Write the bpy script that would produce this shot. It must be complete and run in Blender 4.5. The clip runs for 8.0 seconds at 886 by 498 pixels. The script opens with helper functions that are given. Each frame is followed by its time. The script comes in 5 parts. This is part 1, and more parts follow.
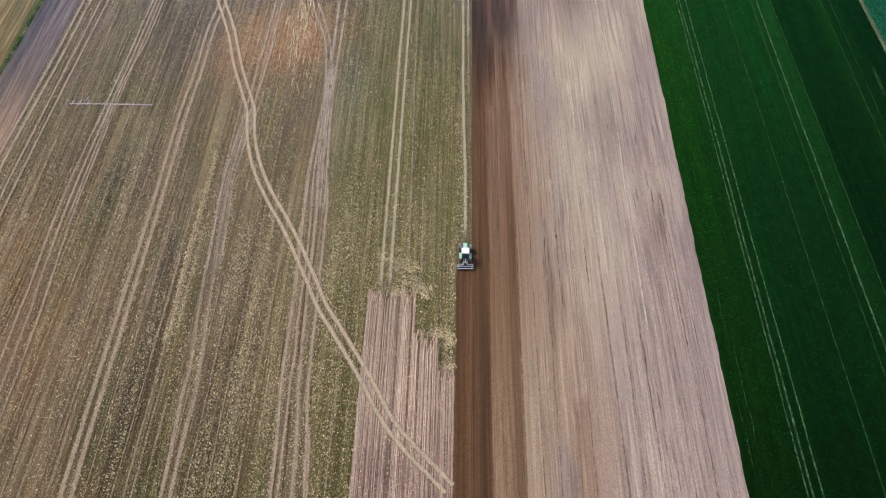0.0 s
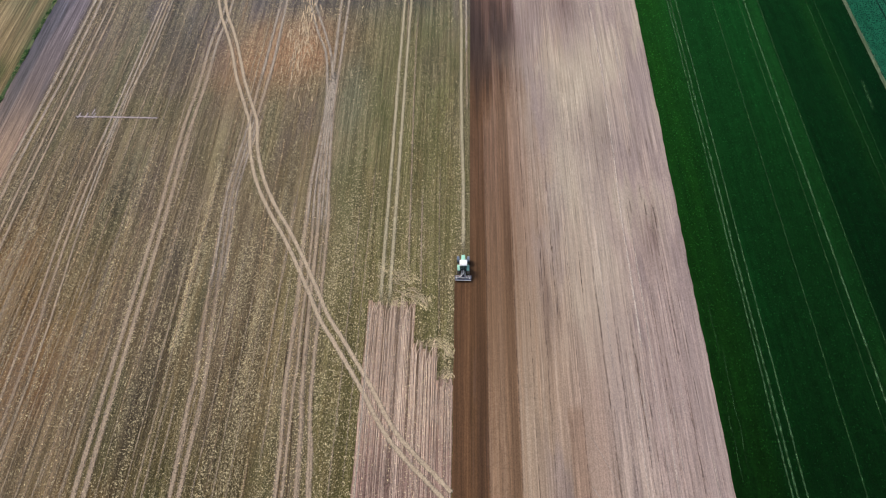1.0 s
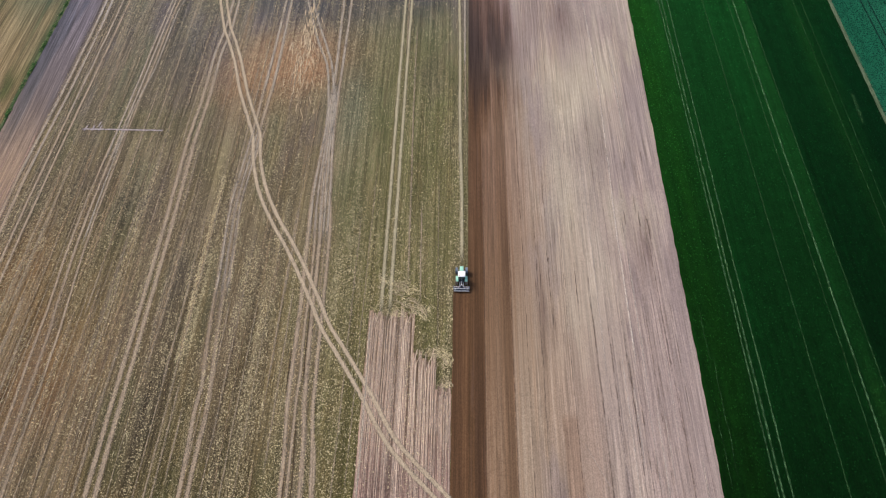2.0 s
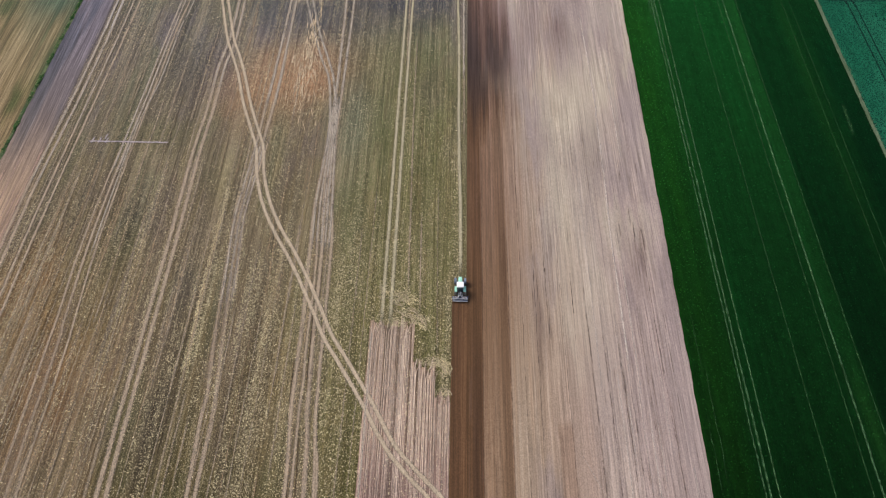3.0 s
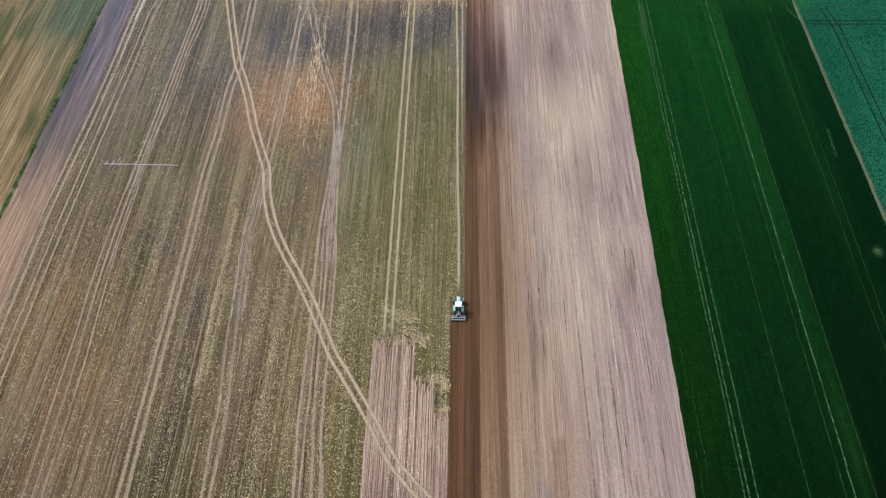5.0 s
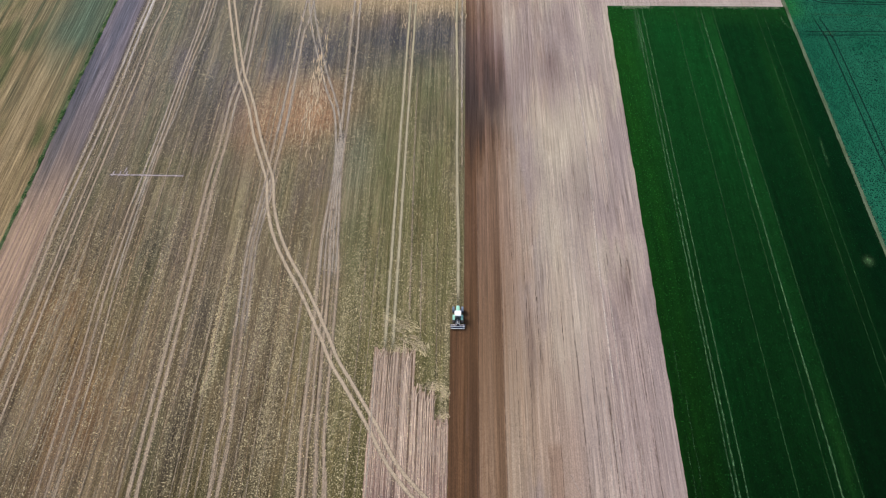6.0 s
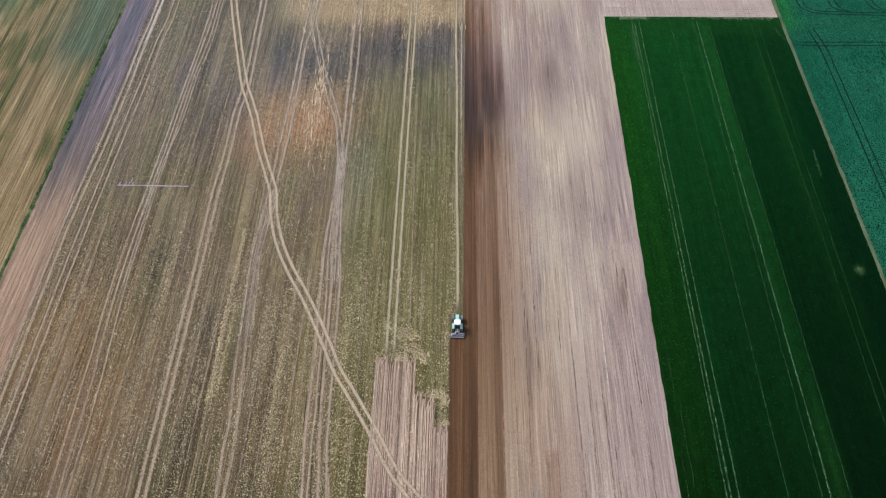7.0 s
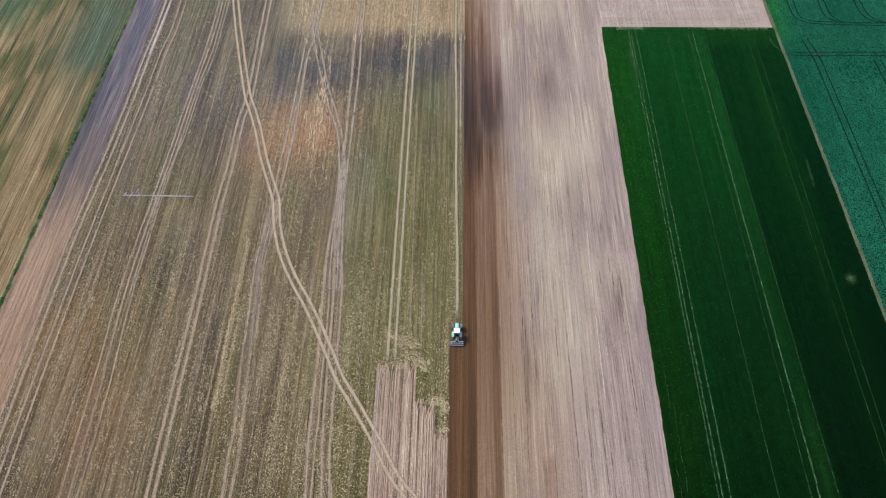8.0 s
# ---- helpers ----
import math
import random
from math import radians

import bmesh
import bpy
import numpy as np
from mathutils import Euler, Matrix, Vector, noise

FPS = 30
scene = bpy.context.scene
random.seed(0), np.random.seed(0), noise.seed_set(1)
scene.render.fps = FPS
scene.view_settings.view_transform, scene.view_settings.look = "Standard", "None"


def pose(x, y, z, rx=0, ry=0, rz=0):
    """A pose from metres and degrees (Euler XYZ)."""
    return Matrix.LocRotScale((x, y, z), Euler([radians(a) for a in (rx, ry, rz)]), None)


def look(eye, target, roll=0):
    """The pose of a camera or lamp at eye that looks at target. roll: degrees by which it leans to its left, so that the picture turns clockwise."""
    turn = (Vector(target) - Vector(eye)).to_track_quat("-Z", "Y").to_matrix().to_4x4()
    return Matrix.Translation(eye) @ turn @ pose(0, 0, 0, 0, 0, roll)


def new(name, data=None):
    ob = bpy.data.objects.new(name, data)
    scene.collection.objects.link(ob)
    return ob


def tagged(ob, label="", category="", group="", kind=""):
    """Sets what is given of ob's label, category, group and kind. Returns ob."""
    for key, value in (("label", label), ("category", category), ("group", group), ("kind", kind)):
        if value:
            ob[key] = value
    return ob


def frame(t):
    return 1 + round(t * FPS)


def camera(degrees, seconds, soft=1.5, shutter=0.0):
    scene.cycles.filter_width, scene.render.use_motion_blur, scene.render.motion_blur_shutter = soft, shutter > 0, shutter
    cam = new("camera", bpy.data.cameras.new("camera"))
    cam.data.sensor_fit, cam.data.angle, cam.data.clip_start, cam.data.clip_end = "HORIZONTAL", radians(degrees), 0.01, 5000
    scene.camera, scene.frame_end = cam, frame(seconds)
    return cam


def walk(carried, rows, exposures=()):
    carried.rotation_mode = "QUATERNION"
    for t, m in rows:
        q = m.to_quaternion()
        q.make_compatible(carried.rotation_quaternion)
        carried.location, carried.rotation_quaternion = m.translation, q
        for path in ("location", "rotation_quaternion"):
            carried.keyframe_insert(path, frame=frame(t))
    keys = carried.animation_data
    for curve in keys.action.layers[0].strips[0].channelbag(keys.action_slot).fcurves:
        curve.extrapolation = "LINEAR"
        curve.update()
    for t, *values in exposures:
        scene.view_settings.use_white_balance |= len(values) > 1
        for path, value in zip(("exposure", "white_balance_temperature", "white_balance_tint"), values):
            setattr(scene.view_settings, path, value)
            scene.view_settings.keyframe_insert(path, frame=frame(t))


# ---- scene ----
cam = camera(63.8, 8.0, soft=1.15)
PATH = [
    (0, (-1.92, -71.55, 107.52), (-3.54, -14.11, 25.67), -0.56),
    (1, (-1.84, -71.6, 111.75), (-3.29, -14.26, 29.84), -0.42),
    (2, (-1.67, -71.7, 115.94), (-3.07, -14.43, 33.98), -0.38),
    (3, (-1.45, -71.84, 120.09), (-2.87, -14.61, 38.09), -0.41),
    (4, (-1.18, -71.99, 124.21), (-2.69, -14.8, 42.2), -0.5),
    (5, (-0.91, -72.14, 128.32), (-2.52, -14.98, 46.29), -0.62),
    (6, (-0.65, -72.27, 132.43), (-2.38, -15.14, 50.37), -0.76),
    (7, (-0.42, -72.35, 136.55), (-2.24, -15.27, 54.46), -0.89),
    (8, (-0.25, -72.37, 140.69), (-2.12, -15.37, 58.55), -1.0),
]
walk(cam, [(t, look(eye, target, roll)) for t, eye, target, roll in PATH],
     exposures=[(0.0, 0.44, 6500, 10), (3.5, 0.46, 6440, 9.5), (6, 0.5, 6300, 8.5), (8, 0.5, 6220, 8)])

# ---- world, sun, exposure ----
world = bpy.data.worlds.new("overcast_sky")
scene.world = world
world.use_nodes = True
wn = world.node_tree
sky = wn.nodes.new("ShaderNodeTexSky")
sky.sky_type = "NISHITA"
sky.sun_disc = False
SUN_ELEVATION, SUN_AZIMUTH = 48.0, -62.0  # degrees; azimuth from +y, negative towards -x
sky.sun_elevation = radians(SUN_ELEVATION)
sky.sun_rotation = radians(SUN_AZIMUTH)
sky.dust_density = 4.0
sky.ozone_density = 0.6
wn.links.new(sky.outputs["Color"], wn.nodes["Background"].inputs["Color"])
wn.nodes["Background"].inputs["Strength"].default_value = 0.12

sun_data = bpy.data.lights.new("sun", "SUN")
sun_data.energy = 1.5
sun_data.angle = radians(14)
sun_data.color = (1.0, 0.98, 0.95)
sun = new("sun", sun_data)
sx = math.sin(radians(SUN_AZIMUTH)) * math.cos(radians(SUN_ELEVATION))
sy = math.cos(radians(SUN_AZIMUTH)) * math.cos(radians(SUN_ELEVATION))
sun.matrix_world = look((sx * 300, sy * 300, 300 * math.sin(radians(SUN_ELEVATION))), (0, 0, 0))

RNG = np.random.default_rng(7)


# ---- colour and noise helpers ----
def tone(r, g, b, k=0.8):
    """Base colour from an 8-bit sRGB tone, scaled to a reflectance."""
    out = []
    for v in (r, g, b):
        v /= 255.0
        out.append(k * (v / 12.92 if v <= 0.04045 else ((v + 0.055) / 1.055) ** 2.4))
    return np.array(out)


def hashed(i, j, seed):
    v = np.sin(i * 127.1 + j * 311.7 + seed * 74.7) * 43758.5453
    return v - np.floor(v)


def value_noise(x, y, seed=0):
    x, y = np.asarray(x, float), np.asarray(y, float)
    i, j = np.floor(x), np.floor(y)
    u, v = x - i, y - j
    u, v = u * u * (3 - 2 * u), v * v * (3 - 2 * v)
    a, b = hashed(i, j, seed), hashed(i + 1, j, seed)
    c, d = hashed(i, j + 1, seed), hashed(i + 1, j + 1, seed)
    return (a * (1 - u) + b * u) * (1 - v) + (c * (1 - u) + d * u) * v


def fbm(x, y, seed=0, octaves=3):
    total, weight = 0.0, 0.5
    for n in range(octaves):
        total = total + weight * value_noise(np.asarray(x) * 2**n, np.asarray(y) * 2**n, seed + 9 * n)
        weight *= 0.5
    return total / (1 - 0.5**octaves)


def step(x, a, b):
    u = np.clip((np.asarray(x, float) - a) / (b - a), 0, 1)
    return u * u * (3 - 2 * u)


def blob(x, y, cx, cy, rx, ry):
    """A soft patch with an uneven outline."""
    wx = x + rx * 0.9 * (fbm(x / rx * 1.6 + 5, y / ry * 1.6, 3) - 0.5)
    wy = y + ry * 1.1 * (fbm(x / rx * 1.6, y / ry * 1.6 + 8, 4) - 0.5)
    return np.exp(-(((wx - cx) / rx) ** 2 + ((wy - cy) / ry) ** 2))


def lerp(col, other, w):
    w = np.clip(np.asarray(w, float), 0, 1)[..., None]
    return col * (1 - w) + np.asarray(other) * w


def height(x, y):
    """The gentle swell of the land."""
    x, y = np.asarray(x, float), np.asarray(y, float)
    return 0.05 * np.sin(0.11 * x + 0.3) * np.cos(0.07 * y) + 0.04 * np.sin(0.05 * x + 0.09 * y + 1.0)


# ---- materials ----
def material(name):
    mat = bpy.data.materials.new(name)
    mat.use_nodes = True
    return mat, mat.node_tree, mat.node_tree.nodes["Principled BSDF"]


def math_node(nt, op, a, b=None, clamp=False):
    n = nt.nodes.new("ShaderNodeMath")
    n.operation, n.use_clamp = op, clamp
    for i, v in enumerate((a, b)):
        if v is None:
            continue
        if isinstance(v, (int, float)):
            n.inputs[i].default_value = v
        else:
            nt.links.new(v, n.inputs[i])
    return n.outputs[0]


def noise_node(nt, where, scale, detail=3.0, rough=0.55):
    n = nt.nodes.new("ShaderNodeTexNoise")
    n.inputs["Scale"].default_value = scale
    n.inputs["Detail"].default_value = detail
    n.inputs["Roughness"].default_value = rough
    nt.links.new(where, n.inputs["Vector"])
    return n.outputs["Fac"]


def stretched(nt, sx_, sy_, sz_=1.0):
    """World position scaled per axis."""
    geo = nt.nodes.new("ShaderNodeNewGeometry")
    mul = nt.nodes.new("ShaderNodeVectorMath")
    mul.operation = "MULTIPLY"
    nt.links.new(geo.outputs["Position"], mul.inputs[0])
    mul.inputs[1].default_value = (sx_, sy_, sz_)
    return mul.outputs[0]


def vary(nt, value, amount):
    """1 + amount * (value - 0.5) * 2"""
    return math_node(nt, "ADD", math_node(nt, "MULTIPLY", value, 2 * amount), 1 - amount)


def scaled_colour(nt, colour, factor):
    mul = nt.nodes.new("ShaderNodeVectorMath")
    mul.operation = "SCALE"
    nt.links.new(colour, mul.inputs[0])
    nt.links.new(factor, mul.inputs["Scale"])
    return mul.outputs[0]


def mixed(nt, a, b, fac):
    n = nt.nodes.new("ShaderNodeMix")
    n.data_type = "RGBA"
    for sock, v in ((n.inputs[6], a), (n.inputs[7], b)):
        if isinstance(v, (tuple, list, np.ndarray)):
            sock.default_value = (*[float(c) for c in v[:3]], 1)
        else:
            nt.links.new(v, sock)
    if isinstance(fac, (int, float)):
        n.inputs[0].default_value = fac
    else:
        nt.links.new(fac, n.inputs[0])
    return n.outputs[2]


def ramp(nt, value, lo, hi):
    n = nt.nodes.new("ShaderNodeMapRange")
    n.interpolation_type = "SMOOTHSTEP"
    nt.links.new(value, n.inputs["Value"])
    n.inputs["From Min"].default_value, n.inputs["From Max"].default_value = lo, hi
    return n.outputs["Result"]


def soil_material(name, fine=0.2, broad=0.16, grain=0.25, fine_per_m=2.6, speck=None, speck_amount=0.0,
                  dark=None, dark_amount=0.0, relief=0.05, calm=0.0, tines=0.0):
    """Worked earth: zone colour, streaks along the working direction, grain, scattered straw."""
    mat, nt, bsdf = material(name)
    zone = nt.nodes.new("ShaderNodeAttribute")
    zone.attribute_name = "soil"
    s1 = noise_node(nt, stretched(nt, fine_per_m, 0.035), 1.0, 2.0)
    s2 = noise_node(nt, stretched(nt, 0.7, 0.012), 1.0, 3.0)
    s3 = noise_node(nt, stretched(nt, fine_per_m * 2.2, 0.12), 1.0, 1.0)
    g1 = noise_node(nt, stretched(nt, 1, 0.6), 1.6, 4.0, 0.7)
    g2 = noise_node(nt, stretched(nt, 1, 0.7), 6.0, 2.0, 0.6)
    f = math_node(nt, "MULTIPLY", vary(nt, ramp(nt, s1, 0.3, 0.7), fine), vary(nt, ramp(nt, s2, 0.3, 0.7), broad))
    f = math_node(nt, "MULTIPLY", f, vary(nt, ramp(nt, s3, 0.25, 0.75), fine * 0.9))
    if calm:
        # in places the streaks are washed smooth
        still = ramp(nt, noise_node(nt, stretched(nt, 0.12, 0.035), 1.0, 3.0), 0.42, 0.62)
        still = math_node(nt, "SUBTRACT", 1.0, math_node(nt, "MULTIPLY", still, calm))
        f = math_node(nt, "ADD", math_node(nt, "MULTIPLY", math_node(nt, "SUBTRACT", f, 1.0), still), 1.0)
    if tines:
        # regular tine marks, plain in some stretches and lost in others
        sep = nt.nodes.new("ShaderNodeSeparateXYZ")
        nt.links.new(stretched(nt, 1, 1), sep.inputs[0])
        lane = math_node(nt, "ADD", sep.outputs["X"], math_node(nt, "MULTIPLY", s2, 0.5))
        comb = math_node(nt, "SINE", math_node(nt, "MULTIPLY", lane, 2 * math.pi / 0.43))
        seen = ramp(nt, noise_node(nt, stretched(nt, 0.3, 0.03), 1.0, 2.0), 0.42, 0.62)
        f = math_node(nt, "MULTIPLY", f, math_node(nt, "ADD", math_node(nt, "MULTIPLY", math_node(nt, "MULTIPLY", comb, seen), tines), 1.0))
    f = math_node(nt, "MULTIPLY", f, vary(nt, ramp(nt, g1, 0.3, 0.7), grain * 0.3))
    f = math_node(nt, "MULTIPLY", f, vary(nt, ramp(nt, g2, 0.3, 0.7), grain))
    f = math_node(nt, "MAXIMUM", f, 0.15)
    colour = scaled_colour(nt, zone.outputs["Color"], f)
    if speck is not None:
        spots = noise_node(nt, stretched(nt, 1, 0.5), 4.5, 3.0, 0.75)
        patchy = math_node(nt, "ADD", math_node(nt, "MULTIPLY", s1, 0.16), math_node(nt, "MULTIPLY", g1, 0.08))
        spots = ramp(nt, math_node(nt, "ADD", spots, patchy), 0.64, 0.8)
        colour = mixed(nt, colour, speck, math_node(nt, "MULTIPLY", spots, speck_amount))
    if dark is not None:
        lines = noise_node(nt, stretched(nt, 1.5, 0.02), 1.0, 1.0)
        breaks = noise_node(nt, stretched(nt, 0.5, 0.12), 1.0, 2.0)
        lines = math_node(nt, "MULTIPLY", ramp(nt, lines, 0.62, 0.7), ramp(nt, breaks, 0.4, 0.6))
        colour = mixed(nt, colour, dark, math_node(nt, "MULTIPLY", lines, dark_amount))
    nt.links.new(colour, bsdf.inputs["Base Color"])
    bsdf.inputs["Roughness"].default_value = 0.95
    bsdf.inputs["Specular IOR Level"].default_value = 0.15
    bump = nt.nodes.new("ShaderNodeBump")
    bump.inputs["Strength"].default_value = 0.6
    bump.inputs["Distance"].default_value = relief
    nt.links.new(math_node(nt, "ADD", s3, g2), bump.inputs["Height"])
    nt.links.new(bump.outputs["Normal"], bsdf.inputs["Normal"])
    return mat


def stubble_material(name):
    """Cut stubble: zone colour, drill rows of several widths, chopped straw lying thicker along some rows, dark clods."""
    mat, nt, bsdf = material(name)
    zone = nt.nodes.new("ShaderNodeAttribute")
    zone.attribute_name = "soil"
    thin = ramp(nt, noise_node(nt, stretched(nt, 3.6, 0.045), 1.0, 2.0), 0.3, 0.7)
    mid = ramp(nt, noise_node(nt, stretched(nt, 1.25, 0.018), 1.0, 2.0), 0.32, 0.68)
    wide = ramp(nt, noise_node(nt, stretched(nt, 0.4, 0.008), 1.0, 1.0), 0.32, 0.68)
    place = ramp(nt, noise_node(nt, stretched(nt, 0.1, 0.05), 1.0, 4.0, 0.6), 0.35, 0.65)
    clod = noise_node(nt, stretched(nt, 1, 0.6), 5.5, 2.0, 0.65)
    lump = noise_node(nt, stretched(nt, 1, 0.5), 1.8, 3.0, 0.6)
    f = math_node(nt, "MULTIPLY", vary(nt, thin, 0.19), vary(nt, mid, 0.13))
    f = math_node(nt, "MULTIPLY", f, vary(nt, wide, 0.09))
    f = math_node(nt, "MULTIPLY", f, vary(nt, ramp(nt, clod, 0.3, 0.7), 0.6))
    f = math_node(nt, "MULTIPLY", f, vary(nt, ramp(nt, lump, 0.3, 0.7), 0.14))
    colour = scaled_colour(nt, zone.outputs["Color"], math_node(nt, "MAXIMUM", f, 0.15))
    # straw: small pieces, thickest where rows and places agree
    cover = math_node(nt, "ADD", math_node(nt, "MULTIPLY", thin, 0.07), math_node(nt, "MULTIPLY", mid, 0.07))
    cover = math_node(nt, "ADD", cover, math_node(nt, "MULTIPLY", place, 0.06))
    pieces = noise_node(nt, stretched(nt, 1, 0.55), 7.0, 1.0, 0.7)
    pieces = ramp(nt, math_node(nt, "ADD", pieces, cover), 0.66, 0.77)
    colour = mixed(nt, colour, STRAW, math_node(nt, "MULTIPLY", pieces, 0.52))
    nt.links.new(colour, bsdf.inputs["Base Color"])
    bsdf.inputs["Roughness"].default_value = 0.95
    bsdf.inputs["Specular IOR Level"].default_value = 0.15
    bump = nt.nodes.new("ShaderNodeBump")
    bump.inputs["Strength"].default_value = 0.6
    bump.inputs["Distance"].default_value = 0.05
    nt.links.new(math_node(nt, "ADD", thin, clod), bump.inputs["Height"])
    nt.links.new(bump.outputs["Normal"], bsdf.inputs["Normal"])
    return mat


def track_material(name, colour, other, cover=1.0, lo=0.3, hi=0.55, along=0.25):
    """Pressed wheel track: pale dusty earth, worn through at edges and in places."""
    mat, nt, bsdf = material(name)
    uv = nt.nodes.new("ShaderNodeTexCoord")
    sep = nt.nodes.new("ShaderNodeSeparateXYZ")
    nt.links.new(uv.outputs["UV"], sep.inputs[0])
    across = math_node(nt, "ABSOLUTE", math_node(nt, "SUBTRACT", math_node(nt, "MULTIPLY", sep.outputs["X"], 2.0), 1.0))
    n1 = noise_node(nt, stretched(nt, 1.2, along), 1.0, 4.0, 0.65)
    n2 = noise_node(nt, stretched(nt, 5, 2.5), 1.0, 3.0, 0.6)
    edge = math_node(nt, "SUBTRACT", 1.0, across)
    edge = ramp(nt, math_node(nt, "ADD", edge, math_node(nt, "MULTIPLY", math_node(nt, "SUBTRACT", n2, 0.5), 1.3)), 0.0, 0.75)
    alpha = math_node(nt, "MULTIPLY", edge, ramp(nt, n1, lo, hi))
    fade = math_node(nt, "ADD", sep.outputs["Y"], math_node(nt, "MULTIPLY", math_node(nt, "SUBTRACT", n2, 0.5), 0.6))
    alpha = math_node(nt, "MULTIPLY", alpha, ramp(nt, fade, 0.0, 0.9))
    alpha = math_node(nt, "MULTIPLY", alpha, cover)
    base = mixed(nt, colour, other, n2)
    n3 = noise_node(nt, stretched(nt, 1, 0.6), 6.0, 2.0, 0.65)
    wear = math_node(nt, "MULTIPLY", vary(nt, n1, 0.3), vary(nt, ramp(nt, n3, 0.3, 0.7), 0.22))
    nt.links.new(scaled_colour(nt, base, wear), bsdf.inputs["Base Color"])
    alpha = math_node(nt, "MULTIPLY", alpha, vary(nt, ramp(nt, n3, 0.25, 0.6), 0.22), True)
    nt.links.new(alpha, bsdf.inputs["Alpha"])
    bsdf.inputs["Roughness"].default_value = 0.95
    bsdf.inputs["Specular IOR Level"].default_value = 0.15
    return mat


def crop_material(name, fine=0.14, grain=0.3, holes=None, hole_amount=0.0, scale=4.0):
    """Closed green crop seen from above: zone colour, drill streaks, leaf grain, gaps."""
    mat, nt, bsdf = material(name)
    zone = nt.nodes.new("ShaderNodeAttribute")
    zone.attribute_name = "soil"
    s1 = noise_node(nt, stretched(nt, 1.3, 0.02), 1.0, 2.0)
    g1 = noise_node(nt, stretched(nt, 1, 0.7), 0.5, 4.0, 0.6)
    g2 = noise_node(nt, stretched(nt, 1, 0.7), scale, 3.0, 0.7)
    f = math_node(nt, "MULTIPLY", vary(nt, ramp(nt, s1, 0.3, 0.7), fine), vary(nt, ramp(nt, g1, 0.3, 0.7), grain * 0.5))
    f = math_node(nt, "MULTIPLY", f, vary(nt, ramp(nt, g2, 0.25, 0.75), grain))
    f = math_node(nt, "MAXIMUM", f, 0.1)
    colour = scaled_colour(nt, zone.outputs["Color"], f)
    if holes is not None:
        # gaps between plants: their dark is put into the leaf colour
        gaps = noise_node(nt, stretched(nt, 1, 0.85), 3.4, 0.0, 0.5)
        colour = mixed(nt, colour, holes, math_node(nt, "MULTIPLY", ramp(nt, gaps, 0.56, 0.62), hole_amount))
    nt.links.new(colour, bsdf.inputs["Base Color"])
    bsdf.inputs["Roughness"].default_value = 0.85
    bsdf.inputs["Specular IOR Level"].default_value = 0.03
    bump = nt.nodes.new("ShaderNodeBump")
    bump.inputs["Strength"].default_value = 0.7
    bump.inputs["Distance"].default_value = 0.08
    nt.links.new(g2, bump.inputs["Height"])
    nt.links.new(bump.outputs["Normal"], bsdf.inputs["Normal"])
    return mat


def scatter_material(name, colour=None, spread=0.3, rough=0.9):
    """Loose bits, each of its own brightness; colour from the pieces' attribute where none is given."""
    mat, nt, bsdf = material(name)
    geo = nt.nodes.new("ShaderNodeNewGeometry")
    f = vary(nt, geo.outputs["Random Per Island"], spread)
    if colour is None:
        zone = nt.nodes.new("ShaderNodeAttribute")
        zone.attribute_name = "soil"
        src = zone.outputs["Color"]
    else:
        rgb = nt.nodes.new("ShaderNodeRGB")
        rgb.outputs[0].default_value = (*[float(c) for c in colour], 1)
        src = rgb.outputs[0]
    nt.links.new(scaled_colour(nt, src, f), bsdf.inputs["Base Color"])
    bsdf.inputs["Roughness"].default_value = rough
    bsdf.inputs["Specular IOR Level"].default_value = 0.04
    return mat


def plain_material(name, colour, rough=0.5, metal=0.0, wear=0.15, dust=0.25):
    """Painted or bare machine surface with grain and a film of field dust."""
    mat, nt, bsdf = material(name)
    pos = stretched(nt, 1, 1, 1)
    n1, n2 = noise_node(nt, pos, 3.0, 4.0), noise_node(nt, pos, 22.0, 3.0)
    rgb = nt.nodes.new("ShaderNodeRGB")
    rgb.outputs[0].default_value = (*[float(c) for c in colour], 1)
    col = scaled_colour(nt, rgb.outputs[0], vary(nt, n2, wear))
    col = mixed(nt, col, (0.26, 0.2, 0.15), math_node(nt, "MULTIPLY", ramp(nt, n1, 0.45, 0.75), dust))
    nt.links.new(col, bsdf.inputs["Base Color"])
    bsdf.inputs["Roughness"].default_value = rough
    bsdf.inputs["Metallic"].default_value = metal
    return mat


STRAW = tone(203, 185, 150)
M_STUBBLE = stubble_material("stubble_earth")
M_TILLED = soil_material("tilled_earth", 0.18, 0.1, 0.17, 2.4, None, 0, tone(110, 88, 78), 0.26, calm=0.6, tines=0.07)
M_FRESH = soil_material("fresh_damp_earth", 0.18, 0.12, 0.18, 3.0, tines=0.06)
M_HARROW = soil_material("harrowed_earth", 0.36, 0.12, 0.3, 2.6, STRAW, 0.35)
M_LEFT = soil_material("green_tan_earth", 0.34, 0.12, 0.26, 2.8)
M_BARE = soil_material("bare_edge_earth", 0.28, 0.14, 0.22, 2.4)
M_LAND = soil_material("far_land", 0.15, 0.2, 0.2, 0.8)
M_TRACK = track_material("wheel_track_dust", tone(188, 168, 146), tone(154, 135, 112), 0.76, 0.1, 0.45)
M_TRACK_WHITE = track_material("chalky_wheel_track", tone(206, 198, 191), tone(178, 168, 160), 0.95, 0.1, 0.3)
M_TRACK_FAINT = track_material("faint_wheel_track", tone(180, 162, 138), tone(148, 130, 106), 0.58, 0.16, 0.55)
M_ROW_TAN = track_material("dry_straw_row", tone(176, 153, 122), tone(142, 120, 92), 0.5, 0.18, 0.55)
